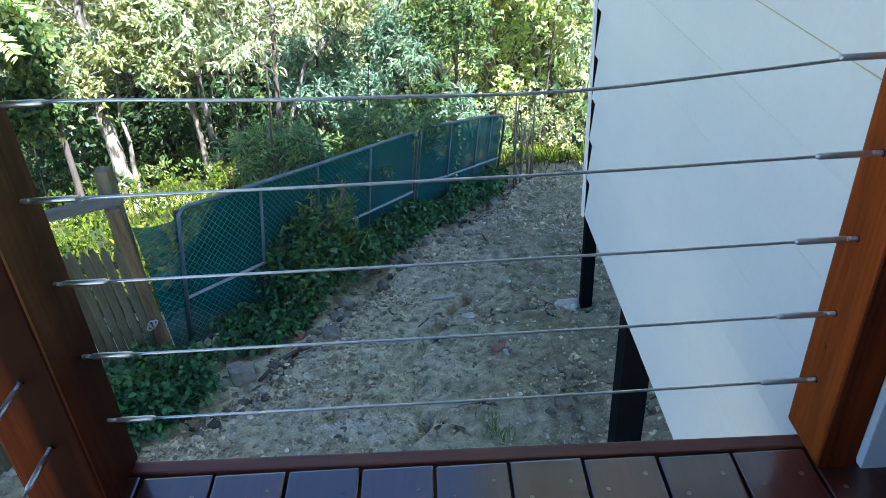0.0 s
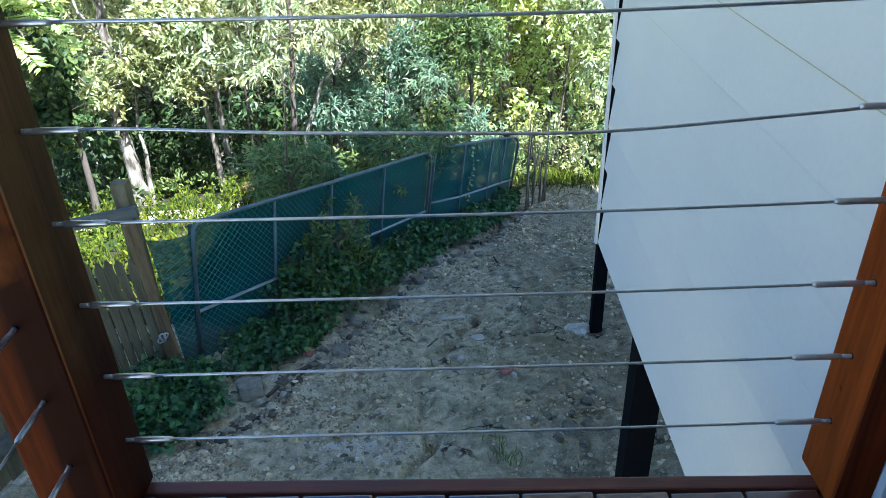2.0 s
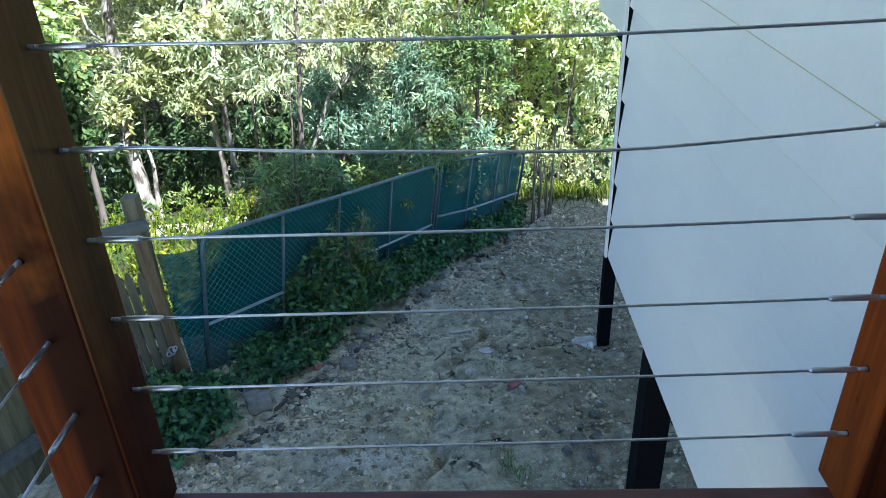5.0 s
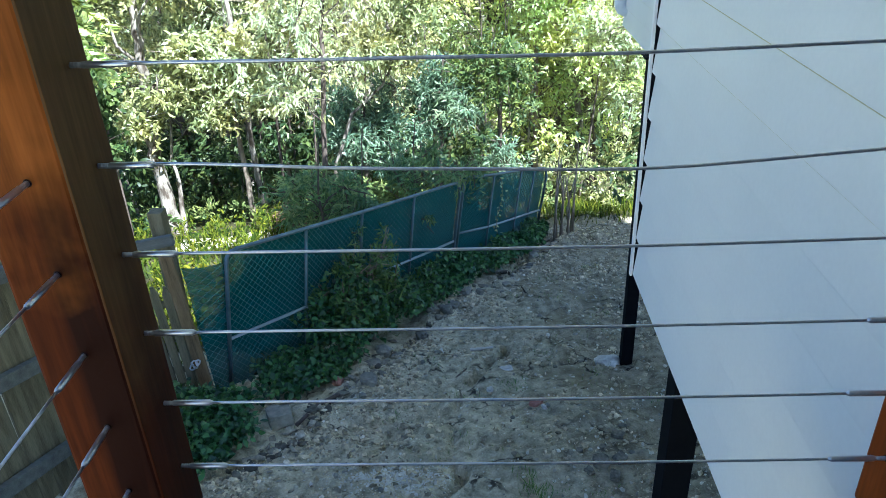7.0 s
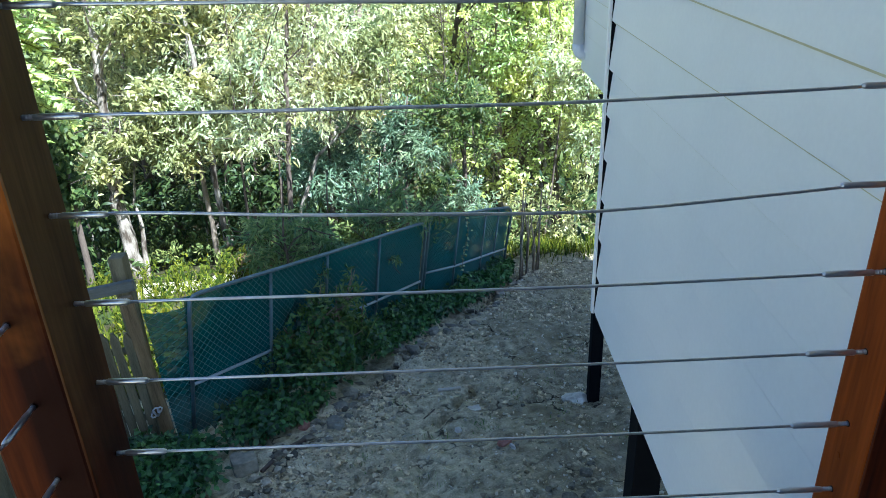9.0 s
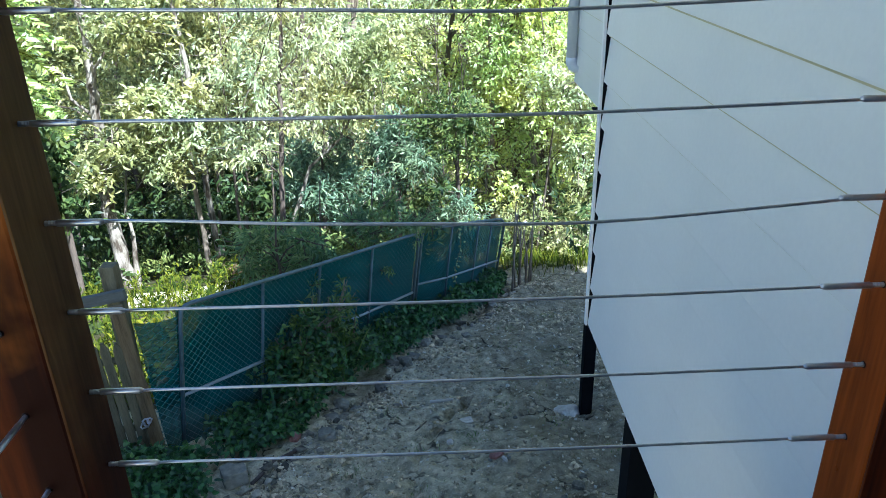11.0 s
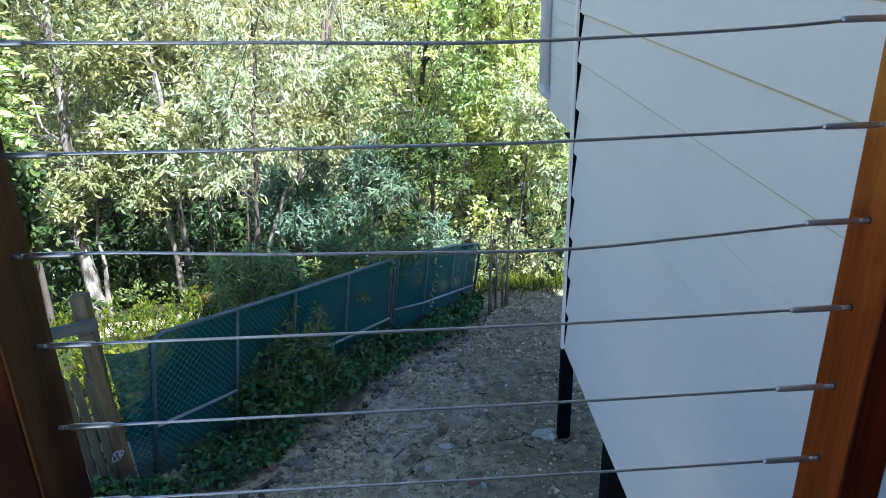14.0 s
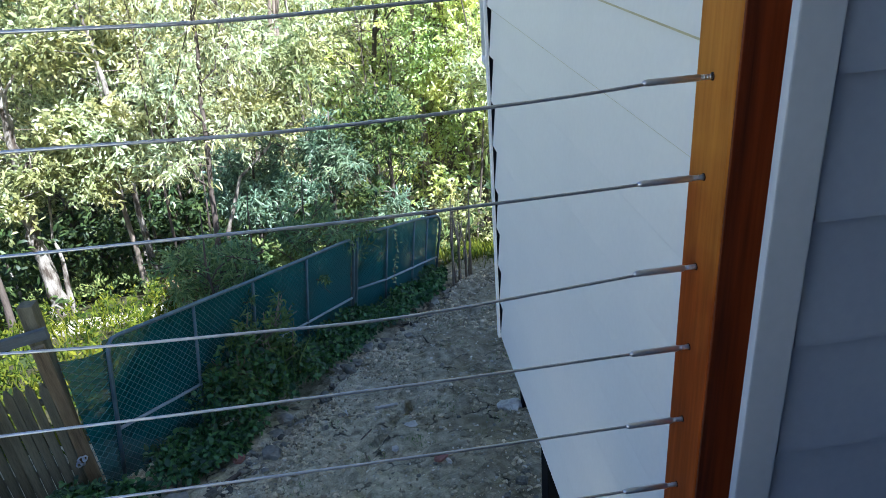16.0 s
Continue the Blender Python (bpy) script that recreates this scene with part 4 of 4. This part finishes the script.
# ---- creeper and grass in the yard ----
def ivy_bed():
    r = np.random.default_rng(21)
    n = 19000
    s = r.random(n)
    pts = []
    for k in range(n):
        ex, ey = edge_at(s[k] ** 0.8 * 0.97)
        fx = np.interp(ey + 0.5, [p[1] for p in FENCE], [p[0] for p in FENCE]) if ey > 2.9 else -1.68
        w = r.random()
        x = ex + (fx - ex) * w
        y = ey + (0.45 if ey > 2.9 else 0.15) * w + r.normal(0, 0.08)
        lump = 0.5 + 0.5 * noise.noise((x * 2.3, y * 2.3, 7))
        if w < 0.16 + 0.16 * noise.noise((x * 5, y * 5, 3)) or (x + 1.00) ** 2 + (y - 2.86) ** 2 < 0.042:
            continue
        top = (0.06 + (0.22 if y > 4.6 else 0.40 if y > 3.75 else 0.26 if y < 3.0 else 0.12) * w ** 0.8) * (0.20 + 1.35 * lump) * (1 + 0.9 * math.exp(-((x + 0.62) ** 2 + (y - 4.15) ** 2) / 0.09))
        pts.append((x, y, ground_z(x, y) + top * r.random() ** 0.35 + 0.02))
    pts = np.array(pts)
    dirs = np.tile(np.array([0.25, -0.75, 0.35]), (len(pts), 1))
    me = broad_mesh("creeper", pts, dirs, 0.046, 0.030, L_IVY, r, 0.15, 0.75)
    ob = part("creeper", me, L_IVY, None)
    tagged(ob, "dense dark green leafy creeper spilling down the bank", "creeper", kind="stuff")


ivy_bed()


def blades(name, centres, n, length, width, material, label, seed, spread=0.10):
    r = np.random.default_rng(seed)
    c = np.array(centres)[r.integers(0, len(centres), n)]
    xy = c + r.normal(0, spread, (n, 2))
    pts = np.array([(x, y, ground_z(x, y)) for x, y in xy])
    dirs = np.concatenate([r.normal(0, 0.45, (n, 2)), np.ones((n, 1))], 1)
    me = leaf_mesh(name, pts, dirs, length, width, material, r, droop=-0.4, spread=0.25)
    tagged(part(name, me, material, None), label, "grass", kind="stuff")


blades("long_grass", [(-0.66, 4.10), (-0.60, 4.26), (-0.52, 4.34)], 70, 0.55, 0.011, L_GRASS, "long arching grass in front of the mesh", 31, 0.08)
gr = random.Random(6)
fr = np.random.default_rng(39)
SHRUB = []
for cx, cy, top in ((-0.66, 4.16, 0.80), (-0.50, 4.36, 0.95), (-0.86, 3.92, 0.45)):
    for k in range(9):
        SHRUB.append((cx + fr.normal(0, 0.09), cy + fr.normal(0, 0.07), ground_z(cx, cy) + top * fr.uniform(0.25, 1.0), fr.uniform(0.06, 0.12)))
blades("weeds", [(gr.uniform(-1.1, 1.4), gr.uniform(2.05, 6.3)) for _ in range(45)], 1500, 0.034, 0.003, L_GRASS, "sparse small weeds in the bare soil", 32, 0.06)
blades("weed_tuft", [(0.49, 2.12), (0.45, 2.24), (0.54, 2.06)], 110, 0.075, 0.004, L_GRASS, "small green tuft of weed", 33, 0.03)
blades("lit_grass", [(gr.uniform(-5, -1.9), gr.uniform(3.8, 7.5)) for _ in range(60)], 2400, 0.24, 0.014, L_FERN, "bright sunlit grass and fern behind the timber fence", 34, 0.22)
blades("far_grass", [(gr.uniform(1.2, 4.0), gr.uniform(7.6, 9.5)) for _ in range(40)], 2200, 0.20, 0.012, L_FERN, "bright sunlit grass past the end of the yard", 35, 0.25)


def low_plants(name, n, region, leaf, length, width, label, seed, lift):
    r = np.random.default_rng(seed)
    m = n // 40
    c = np.array([region(r) for _ in range(m)])
    z = np.array([ground_z(a, b) for a, b in c]) + lift * r.random(m)
    pts, dirs = sprays(np.column_stack([c, z]), r.uniform(0.12, 0.26, m), n, 8, r, 0.7, 0.2)
    dirs[:, 2] += 0.4
    tagged(part(name, leaf_mesh(name, pts, dirs, length, width, leaf, r, droop=0.0, spread=0.5), leaf, None), label, "plants", kind="stuff")


low_plants("leafy_plants", 9500, lambda r: (r.uniform(-5.5, -1.9), r.uniform(3.9, 8.0)), L_FERN, 0.060, 0.022, "bright sunlit leafy plants behind the timber fence", 36, 0.22)
low_plants("gully_plants", 12000, lambda r: (r.uniform(-5.5, 1.2), r.uniform(8.0, 12.5)), L_UNDER, 0.065, 0.022, "low leafy plants over the gully floor", 40, 0.35)
low_plants("bank_plants", 5500, lambda r: (r.uniform(-2.0, 1.3), r.uniform(7.7, 9.4)), L_UNDER, 0.10, 0.032, "shaded leafy plants just behind the mesh fence", 37, 0.55)
low_plants("end_plants", 5500, lambda r: (r.uniform(1.2, 4.2), r.uniform(8.4, 10.8)), L_EUC, 0.075, 0.026, "sunlit leafy plants past the end of the yard", 38, 0.9)


# ---- trees ----
def tree(label, path, r0, clusters, leaves, leaf, length, width, bark, seed, droop=0.16, per=9, name="tree", limbs=True, shell=0.05, flat=0.9, sides=9):
    """A tree: tapered trunk along path, a limb to each cluster (x, y, z, radius), and a crown of separate leaves."""
    r = np.random.default_rng(seed)
    base = Vector(path[0])
    t = thing(name, label, "tree", at=base)
    path = [Vector(p) - base for p in path]
    fine = []
    for i in range(len(path) - 1):
        for k in range(4):
            fine.append(path[i].lerp(path[i + 1], k / 4) + Vector(r.normal(0, r0 * 0.12, 3)))
    fine.append(path[-1])
    fine[0] = Vector((0, 0, -0.15))
    m = len(fine)
    radii = [r0 * (1.25 if i == 0 else 1.0) * (1 - 0.75 * i / (m - 1)) * r.uniform(0.92, 1.08) for i in range(m)]
    tube("trunk", fine, radii, bark, t, sides)
    cen, rad = [], []
    for x, y, z, cr in clusters:
        c = Vector((x, y, z)) - base
        cen.append(tuple(c)), rad.append(cr)
        if limbs:
            at = min(range(m), key=lambda i: abs(fine[i].z - (c.z - cr * 0.9 - 0.3 * (c.xy - fine[i].xy).length)))
            p = fine[at]
            mid = p.lerp(c, 0.5) + Vector((0, 0, 0.12 * (c - p).length)) + Vector(r.normal(0, 0.05, 3))
            rr = max(0.007, radii[at] * 0.42)
            tube("limb", [p, p.lerp(mid, 0.5) + Vector(r.normal(0, 0.03, 3)), mid, mid.lerp(c, 0.5) + Vector(r.normal(0, 0.04, 3)), c], [rr, rr * 0.85, rr * 0.65, rr * 0.45, rr * 0.2], bark, t, 6)
            for _ in range(5):
                e = c + Vector(r.normal(0, cr * 0.7, 3))
                tube("twig", [mid.lerp(c, 0.5), mid.lerp(c, 0.8).lerp(e, 0.4), e], [max(rr * 0.4, 0.007), max(rr * 0.3, 0.005), 0.003], bark, t, 4)
    pts, dirs = sprays(cen, rad, leaves, per, r, flat, shell)
    part("crown", leaf_mesh("crown", pts, dirs, length, width, leaf, r, droop=droop, spread=0.75), leaf, t)
    return t


def gz(x, y):
    return ground_z(x, y)


# pale gum with a leaning white trunk
tree("pale-barked gum tree with a leaning mottled trunk", [(-3.84, 8.18, -3.90), (-3.82, 8.18, -3.56), (-3.82, 8.18, -3.17), (-3.83, 8.18, -2.69), (-3.83, 8.18, -2.29), (-3.77, 8.18, -1.81), (-3.73, 8.18, -1.26), (-3.68, 8.18, -0.77), (-3.63, 8.18, 0.45), (-3.58, 8.26, 2.70)], 0.112,
     [(-3.10, 8.09, -1.38, 0.39), (-3.49, 7.92, -1.77, 0.37), (-3.89, 7.83, -2.03, 0.35), (-4.28, 8.35, -0.73, 0.52), (-3.23, 8.26, -0.31, 0.70), (-4.06, 8.09, 0.70, 0.78), (-3.15, 8.44, 1.19, 0.78), (-3.73, 8.26, 2.36, 0.96)], 15500, L_EUC, 0.100, 0.031, M_BARK, 41)
tree("pale second stem of the gum tree", [(-3.69, 8.26, -3.90), (-3.68, 8.26, -3.38), (-3.63, 8.26, -2.97), (-3.67, 8.26, -2.66), (-3.54, 8.35, -1.90)], 0.042, [(-3.28, 8.18, -1.73, 0.35), (-2.97, 8.09, -1.99, 0.30)], 2200, L_EUC, 0.09, 0.023, M_BARK, 42)
# slim dark sapling behind the mesh fence
tree("slim dark-stemmed gum sapling behind the mesh fence", [(-1.6, 7.6, gz(-1.6, 7.6)), (-1.56, 7.6, -2.77), (-1.49, 7.6, -2), (-1.4, 7.6, -0.99), (-1.32, 7.6, -0.34), (-1.28, 7.6, 0.31), (-1.09, 7.6, 1.17)], 0.040,
     [(-1.8, 7.5, -1.61, 0.42), (-1.09, 7.5, -1.22, 0.45), (-1.66, 7.6, -0.75, 0.5), (-0.99, 7.6, -0.46, 0.5), (-1.47, 7.5, 0.12, 0.6), (-0.9, 7.6, 0.5, 0.55), (-1.37, 7.7, 1.07, 0.6)], 4600, L_PALE, 0.101, 0.021, M_DBARK, 43, droop=0.5)
tree("pale forked gum stem leaning across", [(-1.52, 7.9, gz(-1.52, 7.9)), (-1.47, 7.9, -2.68), (-1.2, 7.9, -2.01), (-0.82, 7.9, -1.68), (-0.42, 8.0, -0.96)], 0.032, [(-0.71, 7.9, -1.24, 0.4), (-0.33, 8.0, -0.67, 0.5)], 3300, L_EUC, 0.094, 0.025, M_BARK, 44)
# shrubs at the mesh fence
tree("thin green leafy shrub climbing through the creeper", [(-0.6, 4.2, gz(-0.6, 4.2)), (-0.6, 4.2, gz(-0.6, 4.2) + 0.4), (-0.56, 4.25, gz(-0.6, 4.2) + 0.8)], 0.012, SHRUB, 2200, L_WEED, 0.062, 0.018, M_TWIG, 58, name="shrub", shell=0.1)
hr = random.Random(33)
for bx, by, reach in ((-1.02, 4.75, 0.20), (-0.75, 5.3, 0.28), (-0.35, 5.95, 0.30)):
    g = gz(bx, by)
    cl = [(bx + hr.gauss(0, reach), by + hr.uniform(-0.30, 0.2), g + hr.uniform(0.75, 1.22), hr.uniform(0.09, 0.17)) for _ in range(12)]
    tree("fine-leaved wattle shrub hanging over the mesh fence", [(bx, by, g), (bx + 0.03, by, g + 0.6), (bx, by, g + 1.1), (bx + 0.05, by, g + 1.6)], 0.018, cl, 2000, L_WATTLE, 0.085, 0.014, M_DBARK, 70 + int(by * 10), name="shrub", shell=0.0, droop=0.1)
# blue-green wattle
br = random.Random(15)
for bx, bz, bw, label in ((-0.20, -1.95, 0.60, "blue-green wattle bush behind the fence"), (-1.20, -2.35, 0.45, "low blue-green wattle bush behind the fence")):
    cl = [(bx + br.gauss(0, bw * 0.60), 8.35 + br.uniform(-0.2, 0.3), bz + br.gauss(0, bw * 0.52), br.uniform(0.16, 0.36)) for _ in range(16)]
    tree(label, [(bx, 8.4, gz(bx, 8.4)), (bx + 0.02, 8.4, -2.9), (bx + 0.05, 8.4, bz), (bx + 0.1, 8.4, bz + 0.5)], 0.035, cl, 5200, L_BLUE, 0.115, 0.018, M_DBARK, int(45 + 10 * bw), shell=0.0, droop=0.15)
# darker small tree
tree("dark-leaved small tree with a thin brown stem", [(0.57, 8.4, gz(0.57, 8.4)), (0.58, 8.4, -2.71), (0.60, 8.4, -1.94), (0.55, 8.4, -1.5), (0.5, 8.4, -1.15)], 0.036,
     [(0.15, 8.3, -1.65, 0.26), (0.80, 8.3, -1.60, 0.28), (0.48, 8.3, -1.42, 0.28), (0.34, 8.3, -1.94, 0.28), (0.86, 8.4, -2.14, 0.28), (0.62, 8.3, -1.70, 0.3), (0.30, 8.3, -2.5, 0.25)], 3000, L_DARK, 0.085, 0.022, M_DBARK, 46, shell=0.2)
# slim pale stems past the yard's end
tree("slim pale gum stem past the yard's end", [(2.14, 11, gz(2.14, 11)), (2.11, 11, -4.38), (1.95, 11, -2.94), (1.84, 11, -1.98), (1.59, 11, -0.54), (1.4, 11, 0.71), (1.29, 11, 1.95)], 0.07,
     [(1.48, 10.8, -1.68, 0.6), (2.33, 10.8, -2.07, 0.6), (1.86, 10.9, -0.82, 0.7), (1.19, 11, 0.03, 0.8), (2.14, 11, 0.32, 0.8), (1.38, 11, 1.57, 0.9)], 10500, L_YEL, 0.101, 0.034, M_BARK, 47)
tree("reddish thin stem with light foliage", [(2.67, 10, gz(2.67, 10)), (2.62, 10, -3.37), (2.52, 10, -2.22), (2.33, 10, -1.26)], 0.05, [(2.43, 9.9, -2.31, 0.5), (2.81, 9.9, -2.88, 0.5), (2.14, 9.9, -1.54, 0.6), (2.81, 9.9, -1.64, 0.6)], 7800, L_PALE, 0.094, 0.027, M_TWIG, 48)
tree("pale leaning stem among the silvery leaves", [(-2.95, 9.5, gz(-2.95, 9.5)), (-2.97, 9.5, -2.4), (-2.99, 9.5, -1.1), (-3.01, 9.5, -0.55), (-3.12, 9.5, 0.2), (-3.45, 9.5, 0.75)], 0.05, [(-3.2, 9.6, 0.9, 0.5), (-2.7, 9.6, 0.5, 0.5)], 2600, L_PALE, 0.10, 0.031, M_BARK, 49)
for i, (x0, x1) in enumerate(((-1.22, -0.85), (-1.16, -0.62), (-1.05, -0.95))):
    tree("pinkish bare gum stem rising from the slope", [(x0, 13, gz(x0, 13)), (x0, 13, -1.6), ((x0 + x1) / 2, 13, -0.4), (x1, 13, 0.55), (x1 + 0.15, 13, 1.9)], 0.05, [(x1, 13.1, 1.9, 0.6)], 1200, L_PALE, 0.10, 0.03, M_TWIG, 140 + i)
tree("reddish slender stems on the slope", [(1.3, 11, gz(1.3, 11)), (1.25, 11, -1.5), (1.2, 11, -0.37), (1.16, 11, 0.4), (1.3, 11, 1.6)], 0.045, [(1.3, 11.2, 1.6, 0.6)], 1500, L_YEL, 0.10, 0.033, M_TWIG, 145)
# slender stems standing among the leaves
sr = random.Random(91)
for i in range(24):
    y = sr.uniform(8.9, 11.8)
    x = (-0.52 + 0.74 * (i + sr.random()) / 24) * y
    if -0.51 < x / y < -0.41:
        continue
    b, h, ln = gz(x, y), sr.uniform(2.6, 5.2), sr.uniform(-0.6, 0.6)
    top = b + h
    tree("slender pale stem with few leaves", [(x, y, b), (x + ln * 0.3, y, b + h * 0.35), (x + ln * 0.5, y, b + h * 0.7), (x + ln, y, top)], sr.uniform(0.012, 0.026),
         [(x + ln * 0.6 + sr.uniform(-0.6, 0.6), y, b + h * sr.uniform(0.6, 0.8), 0.35), (x + ln + sr.uniform(-0.5, 0.5), y, top - 0.1, 0.4), (x + ln * 0.8 + sr.uniform(-0.7, 0.7), y, top - 0.6, 0.35)], 700, L_PALE if x < 0.5 else L_YEL, 0.09, 0.026, M_BARK if i % 5 == 0 else M_DBARK, 300 + i)
# multi-stemmed pale shrubs
for i, (x, tx) in enumerate(((-3.6, -3.85), (-3.3, -3.1), (-2.8, -3.0), (-3.5, -3.35))):
    tree("thin pale forked gum stem in the undergrowth", [(x, 10.8, gz(x, 10.8)), (x * 0.7 + tx * 0.3, 10.8, -3.6), (tx, 10.8, -2.45), (tx + 0.1, 10.9, -1.3)], 0.034,
         [(tx - 0.3, 10.6, -1.95, 0.55), (tx + 0.35, 10.6, -1.4, 0.55), (tx, 10.7, -0.7, 0.65)], 5400, L_PALE if i % 2 else L_EUC, 0.101, 0.025, M_BARK if i % 2 else M_TWIG, 50 + i)
# broad-leaved light shrub
tree("light green broad-leaved shrub catching the sun", [(-2.84, 8.6, gz(-2.84, 8.6)), (-2.84, 8.6, -2.91), (-2.82, 8.5, -1.95), (-2.8, 8.5, -1.47)], 0.045,
     [(-3.08, 8.3, -1.31, 0.35), (-2.56, 8.3, -1.31, 0.35), (-2.8, 8.3, -1.6, 0.35), (-3.18, 8.4, -1.85, 0.35), (-2.42, 8.4, -1.85, 0.35)], 4300, L_PALE, 0.125, 0.032, M_TWIG, 55, droop=0.1, per=10)
tree("dark glossy shrub beside the deck side fence", [(-3.94, 7.2, gz(-3.94, 7.2)), (-3.89, 7.2, -2.46), (-3.84, 7.2, -1.5)], 0.05,
     [(-4.03, 7.0, -0.72, 0.33), (-3.84, 7.0, -1.39, 0.33), (-4.13, 7.1, -2.07, 0.33), (-4.32, 7.2, -0.06, 0.33)], 9750, L_DARK, 0.094, 0.047, M_DBARK, 56)
tree("pale leaning trunk at the wood's edge", [(-4.79, 8.0, gz(-4.79, 8.0)), (-4.74, 8, -3.17), (-4.7, 8, -2.79), (-4.81, 8, -1.92), (-4.98, 8, 0.09)], 0.014, [(-5.08, 8, -0.77, 0.7), (-5.46, 8.2, 0.37, 0.8), (-4.6, 8.1, 0.47, 0.8)], 6300, L_EUC, 0.094, 0.027, M_BARK, 57)
# the wood behind, tree by tree
wr = random.Random(77)
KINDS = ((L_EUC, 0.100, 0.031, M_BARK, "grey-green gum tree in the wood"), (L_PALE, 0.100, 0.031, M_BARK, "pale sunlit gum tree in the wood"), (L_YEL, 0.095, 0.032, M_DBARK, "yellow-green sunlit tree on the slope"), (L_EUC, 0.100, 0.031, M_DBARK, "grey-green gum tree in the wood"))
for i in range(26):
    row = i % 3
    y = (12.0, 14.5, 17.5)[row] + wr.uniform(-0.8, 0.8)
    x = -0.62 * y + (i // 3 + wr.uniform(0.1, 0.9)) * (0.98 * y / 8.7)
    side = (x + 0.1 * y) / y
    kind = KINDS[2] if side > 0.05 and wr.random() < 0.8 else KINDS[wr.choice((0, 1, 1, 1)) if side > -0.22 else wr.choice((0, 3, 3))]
    b = gz(x, y)
    h = wr.uniform(5.5, 8.5)
    lean = wr.uniform(-0.9, 0.9)
    path = [(x, y, b), (x + lean * 0.2, y, b + h * 0.3), (x + lean * 0.45, y, b + h * 0.6), (x + lean, y, b + h)]
    cl = []
    for k in range(17):
        f = wr.uniform(0.20, 1.0)
        cl.append((x + lean * f + wr.gauss(0, 0.85), y + wr.gauss(0, 0.5), b + h * f + wr.uniform(-0.2, 0.4), wr.uniform(0.45, 0.95)))
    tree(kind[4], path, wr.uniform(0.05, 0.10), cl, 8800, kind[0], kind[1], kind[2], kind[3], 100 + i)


def far_wood():
    """Leaf masses over the rising hill, too far to tell apart."""
    # the undergrowth takes L_DEEP, whose colour already holds the shade
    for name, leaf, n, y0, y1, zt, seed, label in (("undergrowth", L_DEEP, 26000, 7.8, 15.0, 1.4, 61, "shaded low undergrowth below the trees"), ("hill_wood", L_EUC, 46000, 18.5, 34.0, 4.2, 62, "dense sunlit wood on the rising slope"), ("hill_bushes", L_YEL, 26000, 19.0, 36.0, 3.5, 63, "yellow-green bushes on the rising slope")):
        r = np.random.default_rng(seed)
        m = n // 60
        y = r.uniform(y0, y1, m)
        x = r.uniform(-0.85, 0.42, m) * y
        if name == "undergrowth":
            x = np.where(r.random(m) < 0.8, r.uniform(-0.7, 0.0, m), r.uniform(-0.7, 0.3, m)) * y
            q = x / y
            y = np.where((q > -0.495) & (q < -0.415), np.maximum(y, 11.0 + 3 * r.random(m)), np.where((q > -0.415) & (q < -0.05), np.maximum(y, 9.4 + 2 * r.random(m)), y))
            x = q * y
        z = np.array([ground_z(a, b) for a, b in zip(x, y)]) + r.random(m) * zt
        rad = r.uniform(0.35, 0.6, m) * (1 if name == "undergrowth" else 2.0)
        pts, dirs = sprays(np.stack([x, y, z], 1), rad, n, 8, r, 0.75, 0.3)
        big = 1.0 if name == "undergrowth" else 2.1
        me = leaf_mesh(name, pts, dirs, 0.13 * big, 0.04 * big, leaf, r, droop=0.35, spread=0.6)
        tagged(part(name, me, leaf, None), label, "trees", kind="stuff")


far_wood()


def leaf_fall():
    r = np.random.default_rng(71)
    n = 5000
    y = r.uniform(6.6, 10.5, n)
    x = r.uniform(-0.30, 0.12, n) * y
    pts = np.array([(a, b, ground_z(a, b) + 0.02 + 0.03 * r.random()) for a, b in zip(x, y)])
    me = leaf_mesh("leaf_litter", pts, np.tile((0.0, -1.0, 0.1), (n, 1)), 0.11, 0.035, M_LITTER, r, droop=0.0, spread=0.7)
    tagged(part("leaf_litter", me, M_LITTER, None), "brown fallen leaves under the trees", "leaf litter", kind="stuff")


leaf_fall()


def fern_frond_tree():
    """Light feathery fronds hanging in at the open side of the deck."""
    r = np.random.default_rng(81)
    t = thing("feathery_tree", "bright green feathery-leaved tree beside the fence", "tree", at=(-4.3, 6.2, gz(-4.3, 6.2)))
    b = Vector(t.location)
    top = Vector((-3.62, 6.0, -0.05)) - b
    tube("trunk", [Vector((0, 0, -0.1)), Vector((0.05, 0, 1.2)), Vector((0.2, -0.1, 2.2)), top], [0.022, 0.018, 0.014, 0.008], M_DBARK, t, 8)
    pts, dirs = [], []
    for k in range(42):
        a = r.uniform(-0.9, 0.9)
        d = Vector((math.cos(a), math.sin(a) * 0.6 - 0.2, r.uniform(-0.45, 0.2)))
        s = top + Vector((r.uniform(-0.35, 0.15), r.uniform(-0.2, 0.2), r.uniform(-0.75, 0.6)))
        tube("frond_stem", [s, s + d * 0.3, s + d * 0.6 + Vector((0, 0, -0.14))], [0.005, 0.004, 0.002], L_FERN, t, 4)
        for j in range(110):
            f = r.random()
            p = s + d * 0.6 * f + Vector((0, 0, -0.14 * f * f))
            side = Vector((-d.y, d.x, 0.0)) * (1 if j % 2 else -1)
            pts.append(p), dirs.append(side * 2 + d)
    part("crown", leaf_mesh("crown", np.array(pts), np.array(dirs, float), 0.11, 0.024, L_YEL, r, droop=0.15, spread=0.15), L_YEL, t)


fern_frond_tree()
